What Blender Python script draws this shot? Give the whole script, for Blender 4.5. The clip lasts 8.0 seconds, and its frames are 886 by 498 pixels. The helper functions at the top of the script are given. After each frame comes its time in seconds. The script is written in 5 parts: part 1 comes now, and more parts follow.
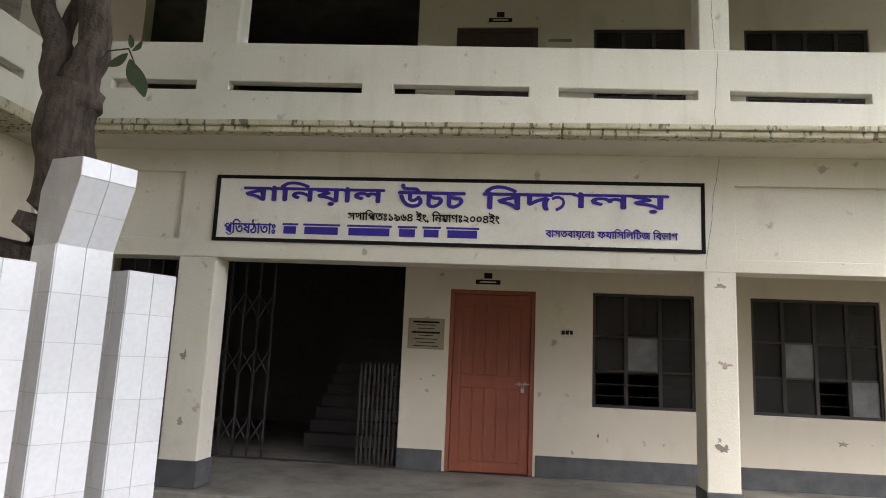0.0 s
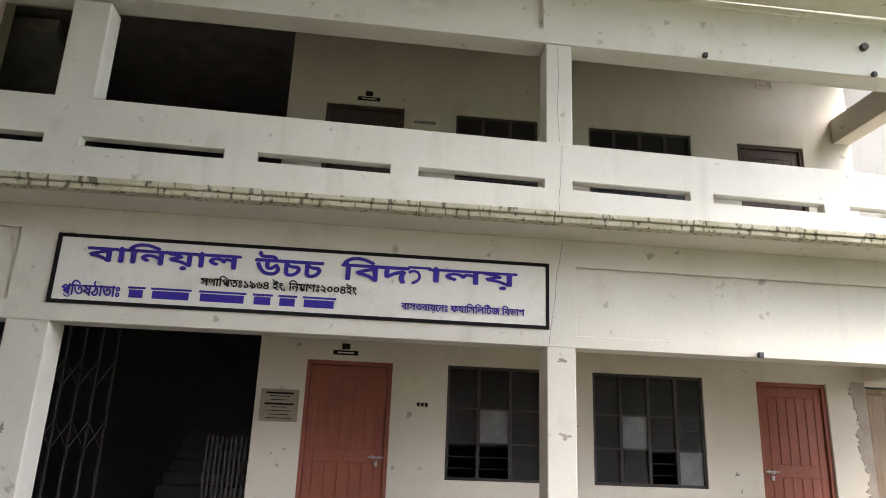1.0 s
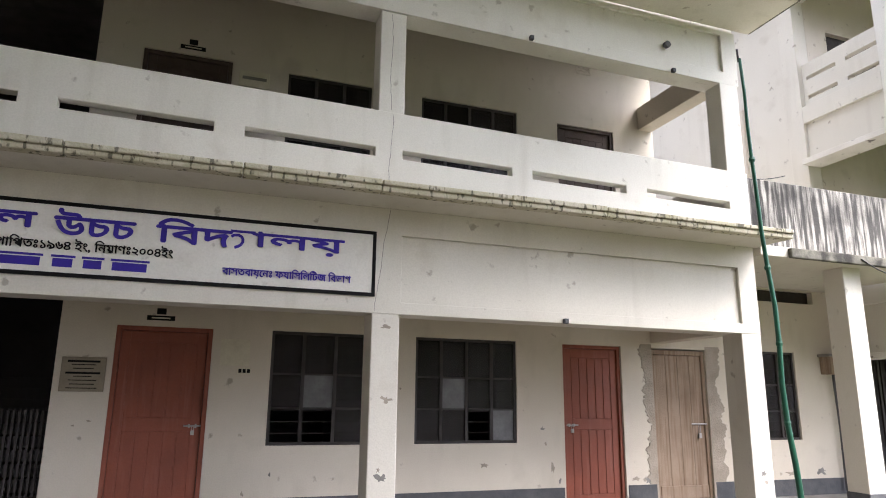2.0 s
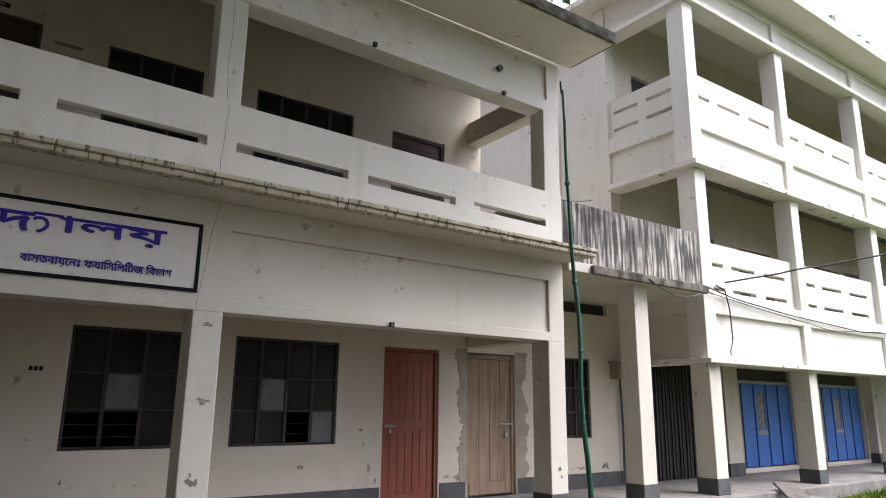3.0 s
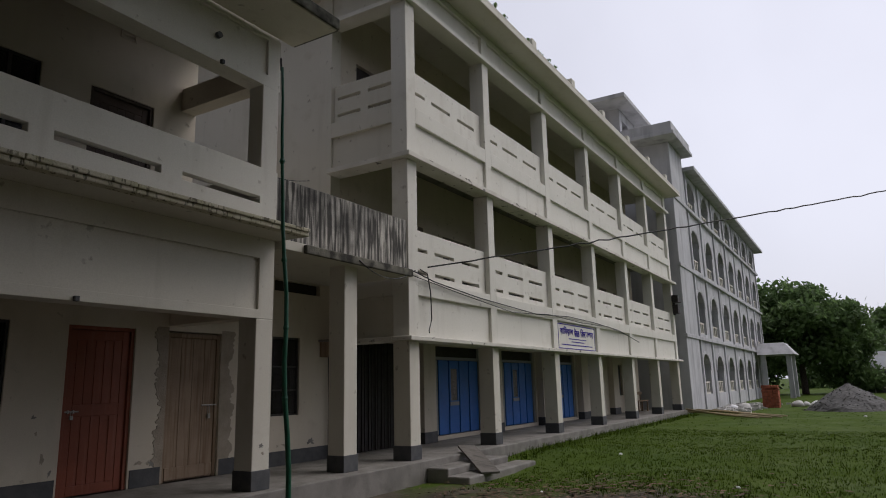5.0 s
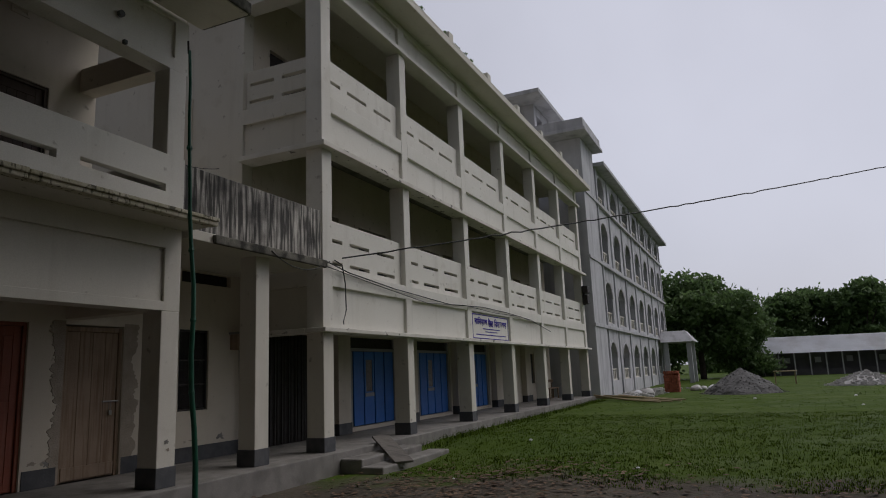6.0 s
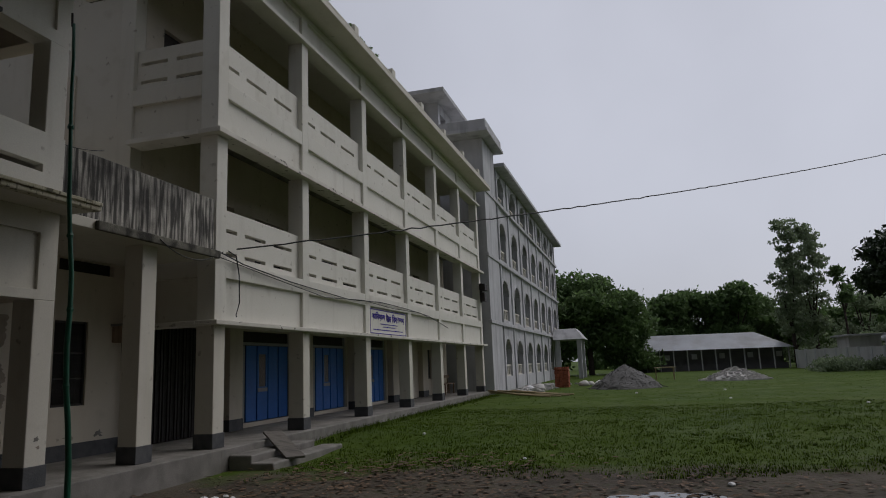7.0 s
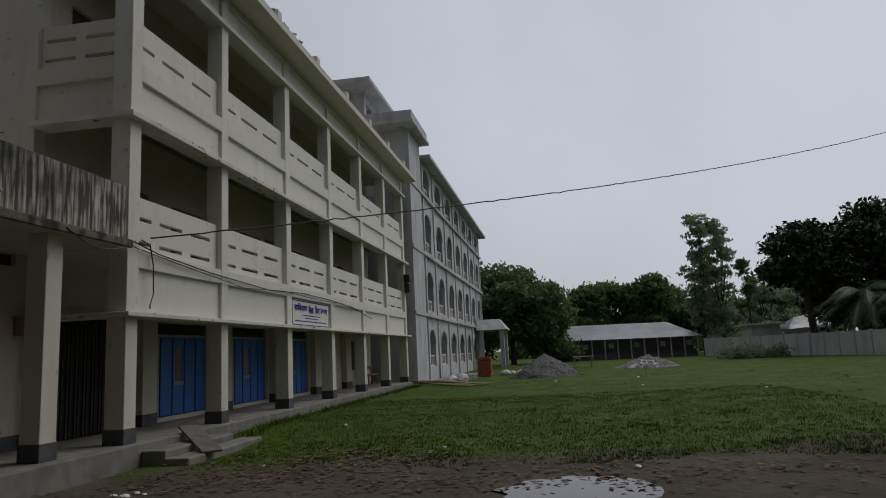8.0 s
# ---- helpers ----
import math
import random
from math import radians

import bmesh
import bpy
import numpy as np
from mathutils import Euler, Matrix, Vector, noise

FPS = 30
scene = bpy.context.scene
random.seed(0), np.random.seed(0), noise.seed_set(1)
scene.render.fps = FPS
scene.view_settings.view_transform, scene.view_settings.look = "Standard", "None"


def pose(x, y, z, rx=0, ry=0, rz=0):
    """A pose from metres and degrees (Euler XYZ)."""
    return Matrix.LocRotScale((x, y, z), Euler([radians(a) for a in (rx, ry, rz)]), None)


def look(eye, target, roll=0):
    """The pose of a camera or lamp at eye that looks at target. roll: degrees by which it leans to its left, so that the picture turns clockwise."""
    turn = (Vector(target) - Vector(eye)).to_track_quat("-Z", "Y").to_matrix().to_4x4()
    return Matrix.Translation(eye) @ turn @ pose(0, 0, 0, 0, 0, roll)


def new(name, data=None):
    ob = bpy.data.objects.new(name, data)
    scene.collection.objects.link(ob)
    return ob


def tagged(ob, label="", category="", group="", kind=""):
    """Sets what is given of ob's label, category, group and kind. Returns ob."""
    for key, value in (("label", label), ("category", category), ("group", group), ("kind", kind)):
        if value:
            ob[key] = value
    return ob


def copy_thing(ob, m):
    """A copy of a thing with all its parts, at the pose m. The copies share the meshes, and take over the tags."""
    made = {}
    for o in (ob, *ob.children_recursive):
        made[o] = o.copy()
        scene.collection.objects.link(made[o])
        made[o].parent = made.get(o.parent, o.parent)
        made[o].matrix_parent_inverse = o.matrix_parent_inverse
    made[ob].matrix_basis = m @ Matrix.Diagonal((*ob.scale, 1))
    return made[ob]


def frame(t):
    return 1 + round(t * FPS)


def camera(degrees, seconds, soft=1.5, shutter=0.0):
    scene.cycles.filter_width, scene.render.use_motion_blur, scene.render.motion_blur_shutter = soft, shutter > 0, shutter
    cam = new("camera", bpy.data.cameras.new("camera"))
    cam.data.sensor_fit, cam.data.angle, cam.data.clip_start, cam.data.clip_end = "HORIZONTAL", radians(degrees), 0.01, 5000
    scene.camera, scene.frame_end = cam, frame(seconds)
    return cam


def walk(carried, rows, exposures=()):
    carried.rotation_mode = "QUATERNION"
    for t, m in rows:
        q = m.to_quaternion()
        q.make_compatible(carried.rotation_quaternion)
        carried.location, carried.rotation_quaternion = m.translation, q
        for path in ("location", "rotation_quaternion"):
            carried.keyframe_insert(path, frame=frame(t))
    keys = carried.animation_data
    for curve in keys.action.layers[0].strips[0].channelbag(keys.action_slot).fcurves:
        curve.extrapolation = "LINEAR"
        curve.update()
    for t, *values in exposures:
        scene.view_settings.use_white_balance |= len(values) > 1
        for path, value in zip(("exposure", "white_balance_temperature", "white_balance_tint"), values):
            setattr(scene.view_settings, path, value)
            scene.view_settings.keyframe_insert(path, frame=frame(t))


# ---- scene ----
cam = camera(66.7, 8.0, soft=1.0)
PATH = [
    (0, (-0.355, -8.183, 1.705), (-0.546, -6.218, 2.026), 2.5),
    (0.5, (-0.307, -8.26, 1.713), (-0.308, -6.309, 2.157), 2.3),
    (1, (-0.215, -8.312, 1.697), (-0.037, -6.394, 2.237), 2.3),
    (1.5, (-0.156, -8.428, 1.658), (0.233, -6.541, 2.193), 0.6),
    (2, (-0.15, -8.374, 1.737), (0.509, -6.538, 2.181), 0.6),
    (2.2, (-0.22, -8.405, 1.74), (0.616, -6.642, 2.178), -0.2),
    (3.3, (-0.294, -8.394, 1.746), (0.9, -6.856, 2.205), 1.3),
    (3.5, (-0.287, -8.399, 1.737), (0.977, -6.92, 2.201), 1.3),
    (4, (-0.272, -8.484, 1.673), (1.179, -7.189, 2.139), 0.3),
    (4.5, (-0.244, -8.557, 1.66), (1.343, -7.42, 2.095), -0.5),
    (6, (-0.26, -8.674, 1.65), (1.534, -7.869, 2.015), -2.4),
    (6.5, (-0.288, -8.705, 1.639), (1.56, -8.036, 2.01), -2.1),
    (7, (-0.294, -8.742, 1.612), (1.602, -8.209, 1.955), -2.3),
    (7.5, (-0.328, -8.775, 1.585), (1.598, -8.337, 1.903), -2.1),
    (8, (-0.338, -8.811, 1.609), (1.612, -8.489, 1.916), -2.8),
]
walk(cam, [(t, look(eye, target, roll)) for t, eye, target, roll in PATH],
     exposures=[(0, 3.1, 6550, 13), (1, 3.35, 6250, 15), (2, 3.0, 6100, 18), (3.3, 1.82, 6050, 18), (4, 1.08, 6100, 16), (4.7, 0.28, 6250, 16), (5.8, -0.34, 6200, 16), (6.5, -0.5, 6150, 15), (8, -0.56, 6200, 12)])

# ---- world and light: a bright overcast sky ----
world = bpy.data.worlds.new("overcast")
scene.world = world
world.use_nodes = True
wn = world.node_tree
wbg = wn.nodes["Background"]
sky = wn.nodes.new("ShaderNodeTexSky")
sky.sky_type, sky.sun_disc = "NISHITA", False
sky.sun_elevation, sky.sun_rotation, sky.dust_density = radians(55), radians(143), 4.0
cloud = wn.nodes.new("ShaderNodeMix")
cloud.data_type = "RGBA"
cloud.inputs[0].default_value = 0.84
# an even cloud deck, brighter towards the veiled sun, with soft broad clouds
coord = wn.nodes.new("ShaderNodeTexCoord")
toward = wn.nodes.new("ShaderNodeVectorMath")
toward.operation = "DOT_PRODUCT"
toward.inputs[1].default_value = (0.70, -0.44, 0.56)
wn.links.new(coord.outputs["Generated"], toward.inputs[0])
glow = wn.nodes.new("ShaderNodeMapRange")
glow.inputs[1].default_value, glow.inputs[2].default_value = -0.45, 0.85
glow.inputs[3].default_value, glow.inputs[4].default_value = 0.12, 1.24
wn.links.new(toward.outputs["Value"], glow.inputs[0])
billow = wn.nodes.new("ShaderNodeTexNoise")
billow.inputs["Scale"].default_value, billow.inputs["Detail"].default_value = 2.2, 4.0
wn.links.new(coord.outputs["Generated"], billow.inputs["Vector"])
soften = wn.nodes.new("ShaderNodeMapRange")
soften.inputs[1].default_value, soften.inputs[2].default_value = 0.3, 0.7
soften.inputs[3].default_value, soften.inputs[4].default_value = 0.92, 1.08
wn.links.new(billow.outputs[0], soften.inputs[0])
both = wn.nodes.new("ShaderNodeMath")
both.operation = "MULTIPLY"
wn.links.new(glow.outputs[0], both.inputs[0])
wn.links.new(soften.outputs[0], both.inputs[1])
deck = wn.nodes.new("ShaderNodeVectorMath")
deck.operation = "SCALE"
deck.inputs[0].default_value = (7.0, 7.1, 7.45)
wn.links.new(both.outputs[0], deck.inputs["Scale"])
wn.links.new(deck.outputs[0], cloud.inputs[7])
wn.links.new(sky.outputs[0], cloud.inputs[6])
wn.links.new(cloud.outputs[2], wbg.inputs[0])
wbg.inputs[1].default_value = 0.10
sun = new("sun", bpy.data.lights.new("sun", "SUN"))
sun.data.energy, sun.data.angle, sun.data.color = 1.3, radians(40), (1.0, 0.95, 0.86)
sun.matrix_world = look((0, 0, 30), (-12.6, 16.8, 0))


# ---- materials ----
def mat(name, col, rough=0.8, col2=None, scale=3.0, amount=0.5, grain=60.0, bump=0.15, metal=0.0, streak=None,
        streak_amount=0.6, streak_edge=(0.5, 0.72), streak_scale=(5.0, 5.0, 0.5), vary=0.0, island=False, spec=0.4, specks=0.0):
    m = bpy.data.materials.new(name)
    m.use_nodes = True
    nt = m.node_tree
    b = nt.nodes["Principled BSDF"]
    b.inputs["Roughness"].default_value, b.inputs["Metallic"].default_value = rough, metal
    b.inputs["Specular IOR Level"].default_value = spec
    geo = nt.nodes.new("ShaderNodeNewGeometry")

    def noise_at(s, detail=5.0, vec=None):
        n = nt.nodes.new("ShaderNodeTexNoise")
        n.inputs["Scale"].default_value, n.inputs["Detail"].default_value = s, detail
        nt.links.new(vec or geo.outputs["Position"], n.inputs["Vector"])
        return n.outputs[0]

    def ramp(sock, lo, hi, top=1.0):
        r = nt.nodes.new("ShaderNodeMapRange")
        r.inputs[1].default_value, r.inputs[2].default_value, r.inputs[4].default_value = lo, hi, top
        nt.links.new(sock, r.inputs[0])
        return r.outputs[0]

    def mix(fac, a, c):
        x = nt.nodes.new("ShaderNodeMix")
        x.data_type = "RGBA"
        nt.links.new(fac, x.inputs[0])
        for sock, v in ((x.inputs[6], a), (x.inputs[7], c)):
            if isinstance(v, tuple):
                sock.default_value = (*v, 1)
            else:
                nt.links.new(v, sock)
        return x.outputs[2]

    col2 = col2 or tuple(c * 0.75 for c in col)
    c = mix(ramp(noise_at(scale, 6.0), 0.38, 0.7, amount), col, col2)
    c = mix(ramp(noise_at(grain, 3.0), 0.35, 0.75, 0.24), c, tuple(v * 0.7 for v in col2))
    if streak:
        sc = nt.nodes.new("ShaderNodeVectorMath")
        sc.operation = "MULTIPLY"
        nt.links.new(geo.outputs["Position"], sc.inputs[0])
        sc.inputs[1].default_value = streak_scale
        c = mix(ramp(noise_at(1.0, 6.0, sc.outputs[0]), *streak_edge, streak_amount), c, streak)
    if specks:
        c = mix(ramp(noise_at(6.5, 8.0), 0.66, 0.73, specks), c, (0.24, 0.21, 0.165))
        c = mix(ramp(noise_at(2.1, 9.0), 0.60, 0.74, specks * 0.6), c, (0.42, 0.38, 0.30))
    if vary:
        src = geo.outputs["Random Per Island"] if island else nt.nodes.new("ShaderNodeObjectInfo").outputs["Random"]
        h = nt.nodes.new("ShaderNodeHueSaturation")
        nt.links.new(ramp(src, 0, 1), h.inputs["Value"])
        r = h.inputs["Value"].links[0].from_node
        r.inputs[3].default_value, r.inputs[4].default_value = 1 - vary, 1 + vary
        nt.links.new(c, h.inputs["Color"])
        c = h.outputs[0]
    nt.links.new(c, b.inputs["Base Color"])
    nt.links.new(ramp(noise_at(grain * 0.3, 4.0), 0.3, 0.7), nt.nodes.new("ShaderNodeMath").inputs[0])
    mm = nt.nodes[-1]
    mm.operation = "MULTIPLY_ADD"
    mm.inputs[1].default_value, mm.inputs[2].default_value = 0.18, max(rough - 0.09, 0.02)
    nt.links.new(mm.outputs[0], b.inputs["Roughness"])
    if bump:
        bp = nt.nodes.new("ShaderNodeBump")
        bp.inputs["Strength"].default_value, bp.inputs["Distance"].default_value = bump, 0.02
        nt.links.new(noise_at(grain, 6.0), bp.inputs["Height"])
        nt.links.new(bp.outputs[0], b.inputs["Normal"])
    return m


def translucent(m, share=0.45):
    """Thin leaves pass part of the light on."""
    nt = m.node_tree
    b = nt.nodes["Principled BSDF"]
    tr = nt.nodes.new("ShaderNodeBsdfTranslucent")
    nt.links.new(b.inputs["Base Color"].links[0].from_socket, tr.inputs[0])
    mx = nt.nodes.new("ShaderNodeMixShader")
    mx.inputs[0].default_value = share
    nt.links.new(b.outputs[0], mx.inputs[1])
    nt.links.new(tr.outputs[0], mx.inputs[2])
    nt.links.new(mx.outputs[0], nt.nodes["Material Output"].inputs[0])
    return m


def glassy(name, col, rough, alpha):
    m = bpy.data.materials.new(name)
    m.use_nodes = True
    b = m.node_tree.nodes["Principled BSDF"]
    b.inputs["Base Color"].default_value = (*col, 1)
    b.inputs["Roughness"].default_value = rough
    b.inputs["Alpha"].default_value = alpha
    b.inputs["Specular IOR Level"].default_value = 0.2
    return m


cream = mat("cream_paint", (0.60, 0.545, 0.45), 0.75, (0.51, 0.455, 0.365), 1.4, 0.45, 70, 0.12, streak=(0.36, 0.32, 0.24), streak_amount=0.35, streak_edge=(0.56, 0.8), streak_scale=(3, 3, 0.9), specks=0.75)
cream_pale = mat("pale_cream_paint", (0.63, 0.60, 0.52), 0.75, (0.55, 0.52, 0.435), 1.2, 0.4, 60, 0.1, streak=(0.38, 0.35, 0.28), streak_amount=0.34, streak_edge=(0.56, 0.8), streak_scale=(4, 4, 0.5), specks=0.65)
white_wash = mat("white_wash", (0.70, 0.68, 0.615), 0.75, (0.62, 0.595, 0.52), 1.2, 0.4, 60, 0.1, streak=(0.40, 0.37, 0.31), streak_amount=0.34, streak_edge=(0.56, 0.8), streak_scale=(4, 4, 0.45), specks=0.5)
moss = mat("mossy_concrete", (0.55, 0.51, 0.40), 0.95, (0.33, 0.31, 0.17), 4.0, 0.6, 40, 0.5, streak=(0.045, 0.042, 0.028), streak_amount=0.8, streak_edge=(0.55, 0.63), streak_scale=(19, 19, 7))
black_mould = mat("mouldy_wash", (0.58, 0.55, 0.49), 0.9, (0.065, 0.06, 0.055), 2.0, 0.93, 40, 0.3, streak=(0.022, 0.021, 0.02), streak_amount=0.9, streak_edge=(0.40, 0.56), streak_scale=(15, 15, 1.3))
eave_mould = mat("blackened_eave", (0.20, 0.19, 0.155), 0.95, (0.06, 0.055, 0.045), 3.0, 0.8, 40, 0.4, streak=(0.02, 0.019, 0.017), streak_amount=0.8, streak_edge=(0.45, 0.6), streak_scale=(4, 4, 4))
stained_wash = mat("stained_wash", (0.68, 0.655, 0.59), 0.8, (0.50, 0.47, 0.40), 2.5, 0.6, 50, 0.2, streak=(0.06, 0.055, 0.045), streak_amount=0.85, streak_edge=(0.62, 0.68), streak_scale=(5, 5, 9))
plinth_dark = mat("dark_dado", (0.055, 0.058, 0.064), 0.7, (0.105, 0.105, 0.105), 5.0, 0.7, 40, 0.25)
cement = mat("cement_floor", (0.25, 0.237, 0.215), 0.65, (0.14, 0.13, 0.118), 2.2, 0.8, 50, 0.2, streak=(0.10, 0.092, 0.08), streak_amount=0.7, streak_edge=(0.5, 0.7), streak_scale=(3, 3, 3))
raw_plaster = mat("raw_plaster", (0.36, 0.31, 0.25), 0.95, (0.23, 0.20, 0.155), 4.0, 0.7, 50, 0.4)
concrete = mat("bare_concrete", (0.53, 0.53, 0.545), 0.9, (0.40, 0.40, 0.41), 1.2, 0.7, 30, 0.25, streak=(0.17, 0.17, 0.175), streak_amount=0.55, streak_edge=(0.5, 0.72), streak_scale=(2, 2, 0.25))
red_door = mat("red_brown_paint", (0.25, 0.066, 0.034), 0.55, (0.18, 0.047, 0.027), 2.0, 0.7, 50, 0.15, streak=(0.30, 0.125, 0.085), streak_amount=0.5, streak_edge=(0.55, 0.78), streak_scale=(18, 18, 1.5))
bare_wood = mat("bare_wood", (0.30, 0.225, 0.16), 0.85, (0.21, 0.15, 0.105), 4.0, 0.6, 60, 0.2, streak=(0.15, 0.09, 0.05), streak_amount=0.7, streak_edge=(0.45, 0.65), streak_scale=(22, 22, 0.9))
weathered_wood = mat("weathered_plank", (0.17, 0.155, 0.135), 0.9, (0.11, 0.10, 0.09), 5.0, 0.7, 60, 0.3, streak=(0.07, 0.062, 0.055), streak_amount=0.6, streak_edge=(0.5, 0.65), streak_scale=(14, 2, 14))
dark_wood = mat("dark_wood", (0.075, 0.05, 0.04), 0.7, (0.05, 0.034, 0.028), 5.0, 0.6, 60, 0.2)
dark_metal = mat("dark_window_steel", (0.022, 0.018, 0.017), 0.6, (0.04, 0.03, 0.026), 6.0, 0.6, 50, 0.15)
blue_paint = mat("blue_paint", (0.03, 0.15, 0.50), 0.45, (0.025, 0.11, 0.38), 3.0, 0.5, 50, 0.1)
grey_paint = mat("grey_paint", (0.30, 0.31, 0.32), 0.6, None, 3.0, 0.5, 50, 0.1)
# room colour lowered so that indoor shade is part of it
room_dark = mat("shaded_room_wall", (0.085, 0.08, 0.078), 0.9, (0.06, 0.057, 0.056), 2.0, 0.6, 40, 0.1)
tile = mat("white_glazed_tile", (0.60, 0.615, 0.64), 0.14, (0.55, 0.565, 0.595), 2.0, 0.4, 30, 0.01, vary=0.035, spec=0.5)
grout = mat("grout", (0.45, 0.45, 0.46), 0.9, None, 5.0, 0.6, 60, 0.2)
bark = mat("bark", (0.060, 0.045, 0.038), 0.95, (0.11, 0.085, 0.072), 9.0, 0.7, 45, 0.9, streak=(0.022, 0.017, 0.014), streak_amount=0.8, streak_edge=(0.45, 0.65), streak_scale=(26, 26, 5))
leaf = mat("leaf", (0.12, 0.195, 0.07), 0.6, (0.15, 0.225, 0.08), 0.6, 0.7, 20, 0.05, vary=0.35, island=True)
leaf_light = mat("pale_leaf", (0.26, 0.32, 0.19), 0.6, (0.20, 0.26, 0.15), 0.6, 0.7, 20, 0.05, vary=0.3, island=True)
leaf_dark = mat("dark_leaf", (0.034, 0.055, 0.022), 0.55, (0.045, 0.068, 0.026), 0.6, 0.7, 20, 0.05, vary=0.35, island=True)
for m in (leaf, leaf_light):
    translucent(m)
grass_mat = mat("grass_blade", (0.060, 0.102, 0.009), 0.9, (0.074, 0.113, 0.012), 0.35, 0.8, 20, 0.0, vary=0.12, island=True, spec=0.05)
tin = mat("corrugated_tin", (0.55, 0.57, 0.60), 0.45, (0.42, 0.43, 0.45), 0.6, 0.7, 20, 0.05, metal=0.55, streak=(0.30, 0.28, 0.26), streak_amount=0.5, streak_edge=(0.52, 0.72), streak_scale=(0.4, 0.4, 0.4))
brick_mat = mat("red_brick", (0.36, 0.11, 0.06), 0.9, (0.27, 0.085, 0.05), 6.0, 0.6, 40, 0.4, vary=0.25)
gravel = mat("stone_chips", (0.15, 0.145, 0.14), 0.95, (0.085, 0.083, 0.08), 9.0, 0.8, 25, 0.9, vary=0.12, island=True)
sand = mat("pale_sand", (0.60, 0.58, 0.56), 0.95, (0.36, 0.345, 0.33), 3.0, 0.7, 25, 0.6, vary=0.2, island=True)
bamboo = mat("bamboo", (0.40, 0.32, 0.18), 0.6, (0.28, 0.21, 0.12), 5.0, 0.6, 30, 0.1)
green_paint = mat("green_pole_paint", (0.012, 0.10, 0.055), 0.4, (0.010, 0.06, 0.035), 8.0, 0.6, 50, 0.1)
rubber = mat("black_cable", (0.02, 0.02, 0.02), 0.6, None, 5.0, 0.4, 40, 0.05)
paper = mat("faded_paper", (0.62, 0.58, 0.45), 0.85, (0.50, 0.46, 0.34), 9.0, 0.6, 60, 0.05)
litter_white = mat("white_litter", (0.75, 0.75, 0.76), 0.6, None, 5.0, 0.4, 40, 0.1)
litter_leaf = mat("dead_leaf", (0.13, 0.08, 0.045), 0.8, (0.075, 0.05, 0.03), 3.0, 0.7, 30, 0.1, vary=0.4, island=True)
ink_black = mat("black_sign_paint", (0.012, 0.012, 0.013), 0.8, None, 5.0, 0.4, 40, 0.0, spec=0.1)
ink_violet = mat("violet_sign_paint", (0.048, 0.03, 0.29), 0.7, (0.036, 0.026, 0.21), 5.0, 0.4, 40, 0.0, spec=0.15)
marble = mat("plaque_stone", (0.26, 0.22, 0.155), 0.5, (0.19, 0.16, 0.11), 8.0, 0.5, 50, 0.05)
pane_dark = glassy("dusty_glass", (0.020, 0.017, 0.017), 0.35, 0.75)
pane_pale = mat("dusty_pale_pane", (0.15, 0.15, 0.15), 0.5, (0.07, 0.07, 0.07), 6.0, 0.7, 30, 0.1)
steel = mat("worn_steel", (0.42, 0.41, 0.39), 0.4, None, 8.0, 0.5, 50, 0.1, metal=0.8)
shed_wall_mat = mat("shed_wall", (0.16, 0.15, 0.15), 0.9, (0.10, 0.095, 0.10), 1.0, 0.7, 20, 0.1)
pale_wall = mat("pale_boundary_wall", (0.58, 0.57, 0.56), 0.9, (0.45, 0.44, 0.43), 0.8, 0.6, 20, 0.15, streak=(0.25, 0.24, 0.23), streak_amount=0.6, streak_edge=(0.5, 0.75), streak_scale=(1.5, 1.5, 0.3))


# ---- building helpers ----
GZ = 0.2          # ground level
FL = 0.4          # veranda floor


def box(bm, x0, x1, y0, y1, z0, z1):
    vs = [bm.verts.new((x, y, z)) for z in (z0, z1) for y in (y0, y1) for x in (x0, x1)]
    for f in ((0, 2, 3, 1), (4, 5, 7, 6), (0, 1, 5, 4), (2, 6, 7, 3), (0, 4, 6, 2), (1, 3, 7, 5)):
        bm.faces.new([vs[i] for i in f])
    return bm


def boxes(*rows):
    bm = bmesh.new()
    for r in rows:
        box(bm, *r)
    return bm


